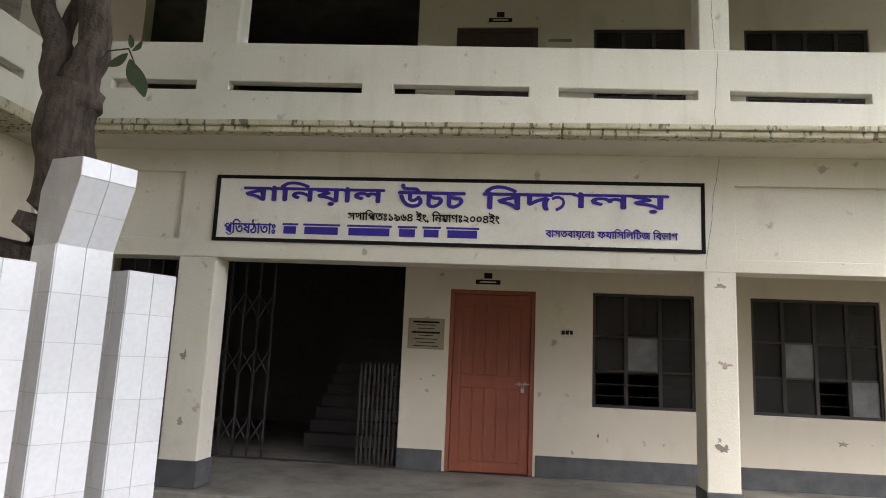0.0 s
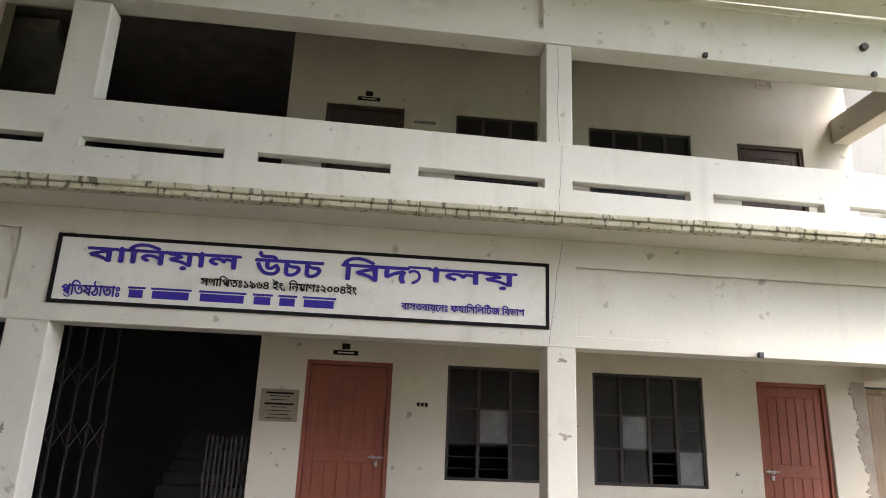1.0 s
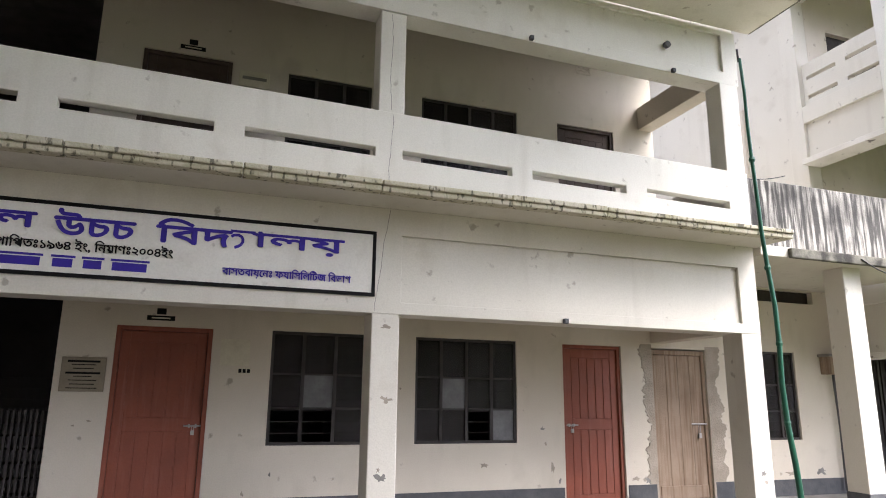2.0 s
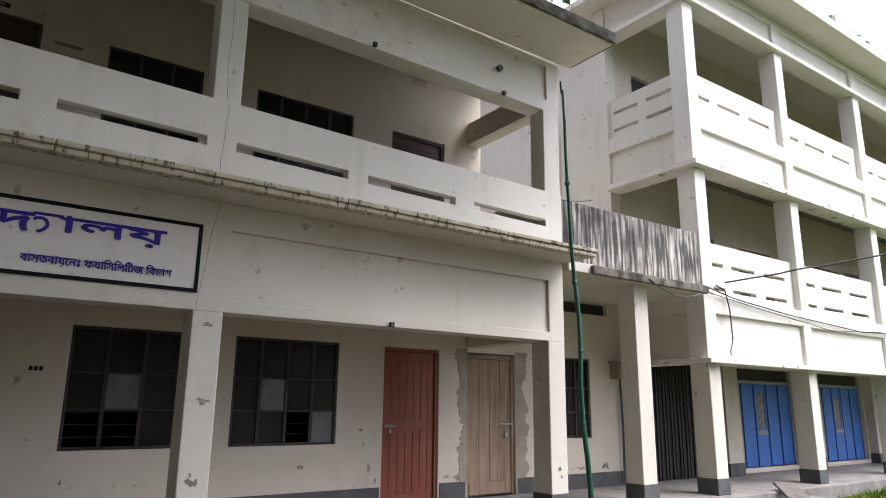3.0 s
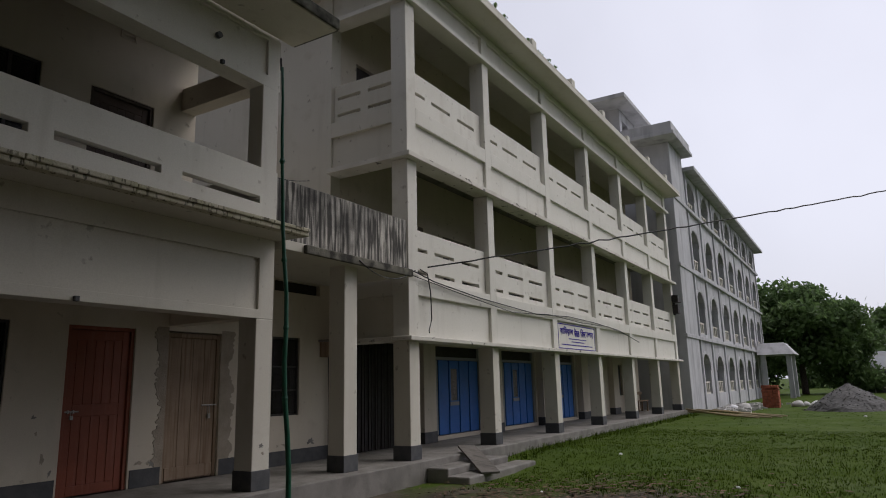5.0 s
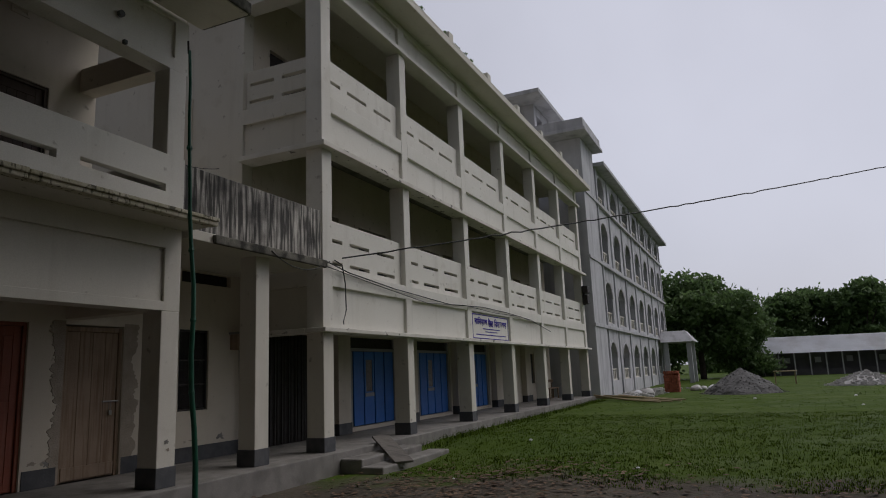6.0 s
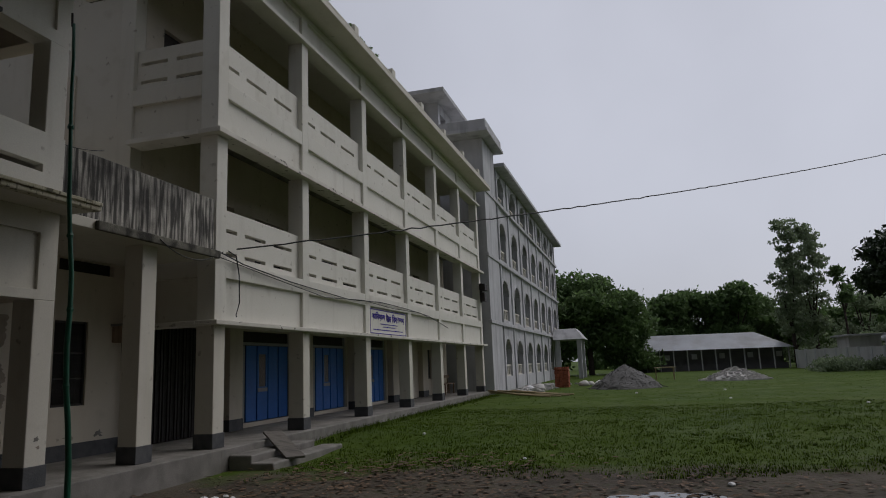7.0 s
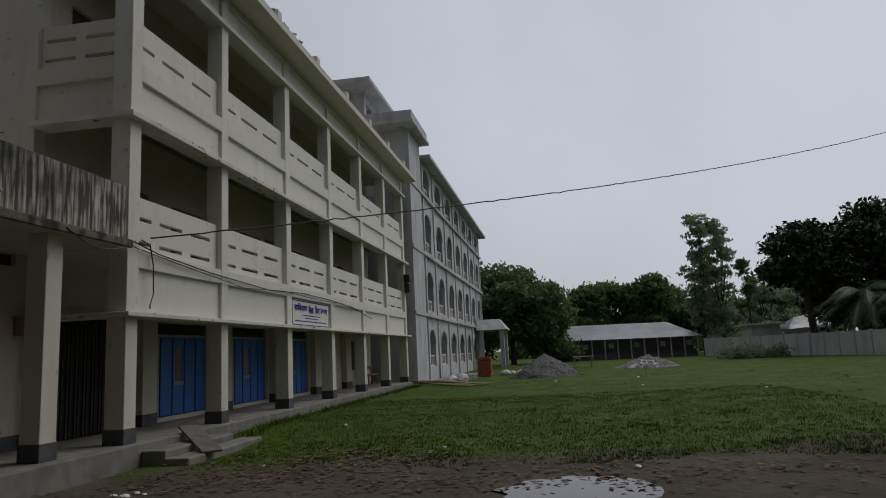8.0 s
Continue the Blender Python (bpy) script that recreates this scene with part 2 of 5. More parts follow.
def holed(a0, a1, b0, b1, c0, c1, holes, axis="y"):
    """A plate over a (along) and b (height), from c0 to c1 thick, with rectangular openings (a0, a1, b0, b1)."""
    holes = [(max(h[0], a0), min(h[1], a1), max(h[2], b0), min(h[3], b1)) for h in holes]
    A = sorted({a0, a1, *[v for h in holes for v in h[:2]]})
    Bz = sorted({b0, b1, *[v for h in holes for v in h[2:]]})
    bm = bmesh.new()
    verts = {}

    def v(i, j, k):
        if (i, j, k) not in verts:
            a, b, c = A[i], Bz[j], (c0, c1)[k]
            verts[i, j, k] = bm.verts.new((a, c, b) if axis == "y" else (c, a, b))
        return verts[i, j, k]

    def solid(i, j):
        if not (0 <= i < len(A) - 1 and 0 <= j < len(Bz) - 1):
            return False
        ca, cb = (A[i] + A[i + 1]) / 2, (Bz[j] + Bz[j + 1]) / 2
        return not any(h[0] < ca < h[1] and h[2] < cb < h[3] for h in holes)

    for i in range(len(A) - 1):
        for j in range(len(Bz) - 1):
            if not solid(i, j):
                continue
            bm.faces.new([v(i, j, 0), v(i + 1, j, 0), v(i + 1, j + 1, 0), v(i, j + 1, 0)])
            bm.faces.new([v(i, j + 1, 1), v(i + 1, j + 1, 1), v(i + 1, j, 1), v(i, j, 1)])
            for di, dj, p, q in ((-1, 0, (i, j), (i, j + 1)), (1, 0, (i + 1, j + 1), (i + 1, j)), (0, -1, (i + 1, j), (i, j)), (0, 1, (i, j + 1), (i + 1, j + 1))):
                if not solid(i + di, j + dj):
                    bm.faces.new([v(*p, 0), v(*q, 0), v(*q, 1), v(*p, 1)])
    bmesh.ops.recalc_face_normals(bm, faces=bm.faces)
    return bm


def mesh_of(name, bm, material, smooth=False):
    me = bpy.data.meshes.new(name)
    bm.to_mesh(me)
    bm.free()
    me.materials.append(material)
    if smooth:
        me.polygons.foreach_set("use_smooth", [True] * len(me.polygons))
    return me


def part(name, bm, material, parent, label="", bevel=0.0, smooth=False):
    """One mesh, in world places, under a thing or a part."""
    ob = new(name, bm if isinstance(bm, bpy.types.Mesh) else mesh_of(name, bm, material, smooth))
    ob.parent = parent
    if parent.type == "EMPTY":
        ob.matrix_parent_inverse = Matrix.Translation(-parent.location)
    if bevel:
        md = ob.modifiers.new("worn_edge", "BEVEL")
        md.width, md.segments, md.limit_method = bevel, 2, "ANGLE"
    return tagged(ob, label)


def thing(name, loc, label, category, group="", kind=""):
    e = new(name)
    e.location = loc
    e.empty_display_size = 0.1
    return tagged(e, label, category, group, kind)


def single(name, bm, material, label, category, kind="", bevel=0.0, smooth=False, group=""):
    ob = new(name, mesh_of(name, bm, material, smooth))
    if bevel:
        md = ob.modifiers.new("worn_edge", "BEVEL")
        md.width, md.segments, md.limit_method = bevel, 2, "ANGLE"
    return tagged(ob, label, category, group, kind)


def tube(bm, pts, radii, sides=8, cap=True):
    """A tapered tube along points."""
    pts = [Vector(p) for p in pts]
    rings = []
    for i, p in enumerate(pts):
        d = (pts[min(i + 1, len(pts) - 1)] - pts[max(i - 1, 0)]).normalized()
        u = d.cross(Vector((0, 0, 1)) if abs(d.z) < 0.9 else Vector((1, 0, 0))).normalized()
        w = d.cross(u)
        r = radii[i] if isinstance(radii, (list, tuple)) else radii
        rings.append([bm.verts.new(p + r * (math.cos(a) * u + math.sin(a) * w)) for a in [2 * math.pi * k / sides for k in range(sides)]])
    for r0, r1 in zip(rings, rings[1:]):
        for k in range(sides):
            bm.faces.new([r0[k], r0[(k + 1) % sides], r1[(k + 1) % sides], r1[k]])
    if cap:
        bm.faces.new(rings[0][::-1])
        bm.faces.new(rings[-1])
    return bm


# ---- ground ----
def smooth_step(v, a, b):
    f = min(max((v - a) / (b - a), 0.0), 1.0)
    return f * f * (3 - 2 * f)


def ground_z(x, y):
    """Height of the yard: uneven, and washed out along the plinth of the link."""
    z = GZ
    if -8 < x < 30 and -17 < y < -2.2:
        z += 0.05 * (noise.noise((x * 0.45, y * 0.45, 1)) + 0.5 * noise.noise((x * 1.3, y * 1.3, 4)))
        e = math.exp(-((x - 6.9) / 1.3) ** 2 - ((y + 8.7) / 1.2) ** 2)
        z = z * (1 - e) + (GZ - 0.06) * e
    if y < 20:
        z -= 0.17 * smooth_step(y, -6.0, -3.0) * (1 - smooth_step(x, 10.5, 14.5)) * smooth_step(x, -20, -9)
    return z


def sag(bm, k=0.017):
    """The upper storey runs slightly downhill along x."""
    for v in bm.verts:
        if v.co.z > 4.0:
            v.co.z -= k * (v.co.x - 1.6)
    return bm


def ground_material():
    m = bpy.data.materials.new("lawn_and_mud")
    m.use_nodes = True
    nt = m.node_tree
    b = nt.nodes["Principled BSDF"]
    geo = nt.nodes.new("ShaderNodeNewGeometry")

    def noise_at(s, d=5.0):
        n = nt.nodes.new("ShaderNodeTexNoise")
        n.inputs["Scale"].default_value, n.inputs["Detail"].default_value = s, d
        nt.links.new(geo.outputs["Position"], n.inputs["Vector"])
        return n.outputs[0]

    def ramp(sock, lo, hi, a=0.0, c=1.0):
        r = nt.nodes.new("ShaderNodeMapRange")
        for i, val in ((1, lo), (2, hi), (3, a), (4, c)):
            r.inputs[i].default_value = val
        nt.links.new(sock, r.inputs[0])
        return r.outputs[0]

    def mix(f, a, c):
        x = nt.nodes.new("ShaderNodeMix")
        x.data_type = "RGBA"
        nt.links.new(f, x.inputs[0])
        for s, val in ((x.inputs[6], a), (x.inputs[7], c)):
            if isinstance(val, tuple):
                s.default_value = (*val, 1)
            else:
                nt.links.new(val, s)
        return x.outputs[2]

    def maths(op, a, c):
        x = nt.nodes.new("ShaderNodeMath")
        x.operation = op
        for s, val in ((x.inputs[0], a), (x.inputs[1], c)):
            if isinstance(val, (int, float)):
                s.default_value = val
            else:
                nt.links.new(val, s)
        return x.outputs[0]

    sep = nt.nodes.new("ShaderNodeSeparateXYZ")
    nt.links.new(geo.outputs["Position"], sep.inputs[0])
    # the lawn begins along a ragged line beyond the bare, wet strip
    edge = maths("ADD", sep.outputs[0], maths("MULTIPLY", ramp(noise_at(0.55, 4), 0.3, 0.7, -1.0, 1.0), 1.3))
    lawn = ramp(edge, 8.6, 10.2)
    grass = mix(ramp(noise_at(0.25), 0.35, 0.7), (0.054, 0.090, 0.008), (0.069, 0.103, 0.011))
    grass = mix(ramp(noise_at(2.5), 0.45, 0.75, 0, 0.4), grass, (0.030, 0.056, 0.010))
    grass = mix(ramp(noise_at(40), 0.4, 0.8, 0, 0.4), grass, (0.026, 0.05, 0.009))
    mud = mix(ramp(noise_at(0.9), 0.35, 0.7), (0.10, 0.085, 0.066), (0.06, 0.05, 0.04))
    mud = mix(ramp(noise_at(9), 0.5, 0.75, 0, 0.7), mud, (0.055, 0.06, 0.03))
    nt.links.new(mix(lawn, mud, grass), b.inputs["Base Color"])
    nt.links.new(ramp(noise_at(0.8), 0.35, 0.65, 0.98, 0.75), b.inputs["Roughness"])
    b.inputs["Specular IOR Level"].default_value = 0.12
    bp = nt.nodes.new("ShaderNodeBump")
    bp.inputs["Strength"].default_value, bp.inputs["Distance"].default_value = 0.6, 0.04
    nt.links.new(noise_at(14, 8), bp.inputs["Height"])
    nt.links.new(bp.outputs[0], b.inputs["Normal"])
    return m


bm = bmesh.new()
NX = [-900, -200, -60, -20] + [-8 + 0.5 * i for i in range(73)] + [32, 40, 50, 65, 80, 120, 300, 1500]
NY = [-1200, -300, -120, -60] + [-40 + 2 * i for i in range(12)] + [-16 + 0.5 * i for i in range(33)] + [4, 20, 60, 300, 1200]
gv = {}
for i, x in enumerate(NX):
    for j, y in enumerate(NY):
        gv[i, j] = bm.verts.new((x, y, ground_z(x, y)))
for i in range(len(NX) - 1):
    for j in range(len(NY) - 1):
        bm.faces.new([gv[i, j], gv[i + 1, j], gv[i + 1, j + 1], gv[i, j + 1]])
single("ground", bm, ground_material(), "flat green lawn with bare wet mud along its near edge", "ground", "structure", smooth=True)

# ---- two-storey school building ----
F = -1.83
school = thing("school_building", (1.4, 0, GZ), "two-storey cream school building with open verandas and slotted parapets", "building")
part("veranda_floor", boxes((-5.3, 9.72, -2.0, 0.0, 0.0, FL)), cement, school, "worn grey cement veranda floor", bevel=0.015)
COLS = [(-3.6, -3.22), (1.45, 1.74), (6.1, 6.4)]
for a, b in COLS:
    part("column", boxes((a, b, F, F + 0.33, FL, 2.6)), cream_pale, school, bevel=0.012)
    part("column_base", boxes((a - 0.012, b + 0.012, F - 0.012, F + 0.342, FL, 0.65)), plinth_dark, school, "dark painted column foot", bevel=0.008)
    part("upper_column", boxes((a, b, F + 0.002, F + 0.28, 4.66, 5.98)), white_wash, school, bevel=0.012)
part("fascia", boxes((-5.3, 6.4, F + 0.042, F + 0.3, 2.6, 3.70)), cream_pale, school)
part("fascia_face", holed(-5.3, 6.4, 2.6, 3.70, F, F + 0.041, [(1.75, 6.13, 2.72, 3.42), (-5.2, -3.63, 2.78, 3.47)]), cream_pale, school, bevel=0.004)
# drip ledge in cast lengths, with broken mossy edge
x = -5.3
rng = random.Random(5)
while x < 6.44:
    w = min(rng.uniform(0.9, 1.7), 6.45 - x)
    part("ledge_edge", boxes((x, x + w - 0.006, -2.43, -2.30, 3.69 + rng.uniform(-0.004, 0.004), 3.745), (x, x + w - 0.008, -2.455, -2.30, 3.7455, 3.80 + rng.uniform(-0.006, 0.006))), moss, school, "moss-stained broken ledge edge", bevel=0.012)
    x += w
part("ledge", boxes((-5.3, 6.45, -2.299, F, 3.70, 3.795)), cream_pale, school, "projecting drip ledge")
slots = [(-4.55, -3.62), (-3.27, -1.87), (-1.55, -0.19), (0.10, 1.43), (1.73, 3.02), (3.28, 4.54), (4.84, 6.10)]
part("parapet", sag(holed(-5.3, 6.42, 3.797, 4.78, F, F + 0.13, [(a, b, 4.26, 4.36) for a, b in slots])), white_wash, school, "slotted white parapet", bevel=0.008)
part("upper_beam", sag(boxes((-5.3, 6.42, F + 0.042, F + 0.3, 5.99, 7.20)), 0.012), white_wash, school)
part("upper_beam_face", sag(holed(-5.3, 6.42, 5.99, 6.78, F, F + 0.041, [(1.75, 6.18, 6.17, 6.71), (-3.2, 1.42, 6.17, 6.71)]), 0.012), white_wash, school, bevel=0.004)
part("eave", boxes((-12, 6.66, -2.70, F - 0.001, 6.76, 6.88)), cream_pale, school, "projecting eave slab", bevel=0.012)
part("eave_edge", boxes((-12, 6.68, -2.74, -2.702, 6.77, 6.94), (6.662, 6.70, -2.702, F, 6.77, 6.94)), eave_mould, school, "mould-blackened eave edge", bevel=0.012)
part("roof", boxes((-12, 6.5, F, 6.0, 7.2, 7.34)), cement, school, "flat roof slab", bevel=0.012)
part("upper_slab", boxes((-5.3, 6.40, F + 0.31, 0.0, 3.55, 3.72)), cream, school)
part("upper_floor", boxes((-5.3, 6.40, F + 0.13, 0.0, 3.72, 3.80)), cement, school)
part("end_beam", boxes((6.12, 6.38, F + 0.3, 0.0, 2.62, 2.95)), cream, school, bevel=0.01)
part("end_beam", boxes((6.12, 6.38, F + 0.3, 0.0, 5.98, 6.35)), cream, school, bevel=0.01)
part("end_parapet", boxes((6.28, 6.40, F + 0.13, 0.0, 3.80, 4.72)), white_wash, school, bevel=0.008)
LOW = [(-5.4, -1.6, FL, 3.05), (-1.03, 0.0, FL, 2.55), (0.68, 1.86, 1.22, 2.56), (2.50, 3.93, 1.22, 2.56), (4.65, 5.60, FL, 2.55), (6.13, 7.10, FL, 2.55), (8.20, 8.87, 1.22, 2.57), (8.22, 9.40, 3.38, 3.58)]
UP = [(-5.4, -1.6, 3.8, 7.15), (-1.09, -0.04, 3.8, 5.98), (0.67, 1.80, 4.62, 5.95), (2.52, 3.99, 4.62, 5.93), (4.67, 5.65, 3.8, 5.87)]
part("back_wall", holed(-7.0, 9.80, FL, 3.72, 0.0, 0.22, LOW), cream, school, "flaking cream veranda wall", bevel=0.006)
part("upper_back_wall", holed(-7.0, 6.40, 3.72, 7.2, 0.0, 0.22, UP), cream, school, bevel=0.006)
part("end_wall", boxes((6.18, 6.40, 0.22, 6.0, 3.72, 7.2)), cream, school)
for a, b in ((-1.6, -1.06), (0.03, 4.62), (5.63, 6.10), (7.13, 9.80)):
    part("dado", boxes((a, b, -0.012, 0.0, FL, 0.64)), plinth_dark, school, "dark painted dado band", bevel=0.004)
# rooms behind, walls and slabs coloured dark to hold the room shade
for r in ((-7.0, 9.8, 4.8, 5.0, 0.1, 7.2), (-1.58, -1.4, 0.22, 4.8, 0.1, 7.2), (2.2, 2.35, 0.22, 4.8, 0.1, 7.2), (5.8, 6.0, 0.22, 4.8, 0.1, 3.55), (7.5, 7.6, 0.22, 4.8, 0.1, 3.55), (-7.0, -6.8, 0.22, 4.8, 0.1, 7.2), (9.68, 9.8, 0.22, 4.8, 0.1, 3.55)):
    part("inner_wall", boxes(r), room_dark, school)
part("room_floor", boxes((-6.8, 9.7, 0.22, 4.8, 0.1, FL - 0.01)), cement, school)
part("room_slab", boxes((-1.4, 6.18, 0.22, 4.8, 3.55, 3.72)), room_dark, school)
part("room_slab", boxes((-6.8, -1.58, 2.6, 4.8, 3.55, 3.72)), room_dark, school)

# walkway roof between the buildings
link_roof = thing("link_walkway", (8.0, -1.7, GZ), "roofed link between buildings with a mould-blackened parapet", "walkway")
part("slab", boxes((6.46, 9.72, -1.90, 4.8, 3.60, 3.74)), cream_pale, link_roof, "concrete roof slab", bevel=0.01)
part("slab_edge", boxes((6.9, 9.66, -1.97, -1.901, 3.59, 3.72)), eave_mould, link_roof, "broken mould-stained slab edge", bevel=0.015)
part("parapet", boxes((6.43, 9.70, -1.80, -1.66, 3.74, 4.66)), black_mould, link_roof, "white parapet streaked with black mould", bevel=0.012)
part("column", boxes((8.05, 8.37, -1.72, -1.40, FL, 3.60)), cream_pale, link_roof, bevel=0.012)
part("column_base", boxes((8.038, 8.382, -1.732, -1.388, FL, 0.65)), plinth_dark, link_roof, bevel=0.008)

# ---- left wing, at right angles ----
wing = thing("school_wing", (-6.5, -6, GZ), "cream two-storey school wing with a slotted parapet", "building")
part("wing_wall", boxes((-7.0, -5.24, -14, F - 0.002, GZ, 3.67)), cream, wing)
part("ledge", boxes((-7.0, -4.78, -14, -2.46, 3.69, 3.80)), moss, wing, "moss-stained drip ledge", bevel=0.012)
part("parapet", holed(-14, F, 3.80, 4.80, -5.32, -5.2, [(-3.6 - 1.6 * k, -2.25 - 1.6 * k, 4.27, 4.36) for k in range(6)], axis="x"), white_wash, wing, "slotted white parapet", bevel=0.008)
part("corner_column", boxes((-5.7, -5.3, F, F + 0.3, FL, 7.1)), cream_pale, wing, bevel=0.012)
# carried up past the roof, unseen, to block sky light
part("upper_wall", boxes((-7.2, -7.0, -14, F, 3.8, 10.2)), cream, wing)
part("roof", boxes((-12, -4.6, -14, -2.76, 6.76, 6.9)), cream_pale, wing, bevel=0.01)

# ---- three-storey block ----
G = -1.78
X0, X1 = 9.78, 30.85
block = thing("three_storey_block", (20, 0, GZ), "three-storey cream school block with long open verandas", "building")
part("veranda_floor", boxes((9.72, 31.0, -1.98, 0.1, 0.0, FL)), cement, block, "grey cement veranda floor", bevel=0.015)
C2 = [(9.78, 10.10), (13.0, 13.3), (16.55, 16.87), (20.05, 20.36), (23.58, 23.89), (27.1, 27.41), (30.5, 30.82)]
for a, b in C2:
    part("column", boxes((a, b, G, G + 0.36, FL, 2.47)), cream_pale, block, bevel=0.012)
    part("column_base", boxes((a - 0.012, b + 0.012, G - 0.012, G + 0.372, FL, 0.65)), plinth_dark, block, "dark painted column foot", bevel=0.008)
    for z0, z1 in ((2.55, 5.90), (6.0, 9.2), (9.3, 10.0)):
        part("upper_column", boxes((a, b, G, G + 0.36, z0, z1)), white_wash, block, bevel=0.012)
LEVELS = [(2.47, 2.55, 3.32, 3.62, 4.60, (3.79, 4.22)), (5.90, 6.0, 6.70, 7.02, 7.86, (7.42,))]
for lip0, lip1, pan, band, top, rows in LEVELS:
    part("lip", boxes((X0 - 0.14, 31.1, G - 0.14, G + 0.3, lip0, lip1), (X0 - 0.14, X0 + 0.3, G + 0.301, 0.1, lip0, lip1)), stained_wash, block, "chipped projecting lip with black stains", bevel=0.01)
    for (a, b), (c, d) in zip(C2, C2[1:]):
        part("panel", boxes((b, c, G + 0.07, G + 0.3, lip1, pan)), white_wash, block)
        part("band", boxes((b, c, G + 0.003, G + 0.3, pan, band)), white_wash, block, bevel=0.008)
        w = c - b
        hs = [(b + w * p, b + w * q, z - 0.035, z + 0.035) for z in rows for p, q in ((0.03, 0.18), (0.27, 0.53), (0.64, 0.90))]
        part("parapet", holed(b, c, band, top, G + 0.12, G + 0.24, hs), white_wash, block, "slotted parapet", bevel=0.006)
    # end bay
    part("panel", boxes((X0 + 0.07, X0 + 0.3, G + 0.36, 0.1, lip1, pan)), cream_pale, block)
    part("band", boxes((X0 + 0.003, X0 + 0.3, G + 0.36, 0.1, pan, band)), cream_pale, block, bevel=0.008)
    part("parapet", holed(G + 0.36, 0.1, band, top, X0 + 0.1, X0 + 0.22, [(G + 0.4, G + 1.0, z - 0.035, z + 0.035) for z in (band + 0.18, band + 0.55)] + [(G + 1.2, G + 1.8, z - 0.035, z + 0.035) for z in (band + 0.18, band + 0.55)], axis="x"), cream_pale, block, "slotted parapet", bevel=0.006)
    part("floor_slab", boxes((X0 + 0.1, 31.0, G + 0.3, 0.1, pan, pan + 0.2)), cement, block)
part("lip", boxes((X0 - 0.1, 31.0, G - 0.1, G + 0.3, 9.2, 9.3), (X0 - 0.1, X0 + 0.3, G + 0.301, 0.1, 9.2, 9.3)), white_wash, block, bevel=0.01)
for (a, b), (c, d) in zip(C2, C2[1:]):
    part("panel", boxes((b, c, G + 0.07, G + 0.3, 9.3, 9.85)), white_wash, block)
    part("band", boxes((b, c, G + 0.003, G + 0.3, 9.85, 10.0)), white_wash, block, bevel=0.008)
part("end_panel", boxes((X0 + 0.05, X0 + 0.3, G + 0.36, 0.1, 9.3, 10.0)), cream_pale, block)
part("roof", boxes((9.3, 31.2, -2.42, 9.0, 10.0, 10.14), (9.3, 31.2, -2.42, -2.3, 10.14, 10.2)), cream_pale, block, "flat roof slab with projecting eave", bevel=0.012)
part("end_pier", boxes((X0, X0 + 0.3, 0.1, 0.45, FL, 10.0)), cream_pale, block, bevel=0.01)
part("side_wall", boxes((X0 + 0.12, X0 + 0.3, 0.45, 9.0, FL, 10.0)), cream_pale, block)
DOORS2 = [(13.45, 15.95), (17.05, 19.45), (20.6, 22.9)]
BACK = [(10.35, 12.6, FL, 2.62)] + [(a, b, FL + 0.1, 2.62) for a, b in DOORS2] + [(24.3, 25.9, 0.5, 2.5), (27.7, 28.5, 1.1, 2.35)]
part("back_wall", holed(X0 + 0.3, 31.0, FL, 3.32, 0.1, 0.32, BACK), cream, block)
for z0, z1, wz in ((3.52, 6.70, 4.2), (6.9, 10.0, 7.5)):
    ops = [(10.6 + 3.5 * k, 12.0 + 3.5 * k, wz, wz + 1.2) for k in range(6)] + [(12.3 + 7 * k, 13.2 + 7 * k, z0, wz + 1.25) for k in range(3)]
    part("upper_back_wall", holed(X0 + 0.3, 31.0, z0, z1, 0.1, 0.32, ops), cream, block)
# block interior in the dark room colour, which carries the shade
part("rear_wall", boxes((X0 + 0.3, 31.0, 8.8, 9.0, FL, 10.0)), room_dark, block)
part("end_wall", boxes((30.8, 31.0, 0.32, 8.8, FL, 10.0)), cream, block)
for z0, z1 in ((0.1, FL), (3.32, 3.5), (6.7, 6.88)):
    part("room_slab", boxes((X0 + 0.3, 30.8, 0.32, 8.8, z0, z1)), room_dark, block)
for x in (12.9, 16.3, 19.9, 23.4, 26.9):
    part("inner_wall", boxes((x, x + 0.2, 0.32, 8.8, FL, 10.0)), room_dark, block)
for a, b in ((12.78, 13.3), (16.1, 16.75), (19.55, 20.3), (23.05, 23.8), (26.6, 27.3)):
    part("pier", boxes((a, b, -0.12, 0.098, FL, 3.32)), cream, block, bevel=0.012)
    part("pier_base", boxes((a - 0.012, b + 0.012, -0.132, 0.097, FL, 0.65)), plinth_dark, block, "dark painted pier foot", bevel=0.008)

# ---- unfinished concrete building beyond ----
conc = thing("concrete_building", (44, 3, GZ), "unfinished four-storey grey concrete building with arched openings", "building")
Y3 = -2.0
WX = [36.4 + 3.85 * k for k in range(7)]
part("tower", boxes((31.8, 34.5, Y3, 4, GZ, 12.95)), concrete, conc, bevel=0.02)
part("tower_cap", boxes((30.7, 34.9, Y3 - 0.5, 5, 12.95, 13.12), (30.8, 34.8, Y3 - 0.4, 5, 13.12, 13.6)), concrete, conc, "concrete cap slab with upstand", bevel=0.02)
part("penthouse", holed(31.6, 34.3, 13.6, 15.1, 0.2, 0.45, [(32.0, 33.0, 13.8, 14.6)]), concrete, conc)
part("penthouse_wall", holed(0.45, 5.0, 13.6, 15.1, 34.1, 34.3, [(1.2, 3.4, 13.7, 14.7)], axis="x"), concrete, conc)
part("penthouse_wall", holed(0.45, 5.0, 13.6, 15.1, 31.6, 31.8, [(1.2, 3.0, 13.8, 14.6)], axis="x"), concrete, conc)
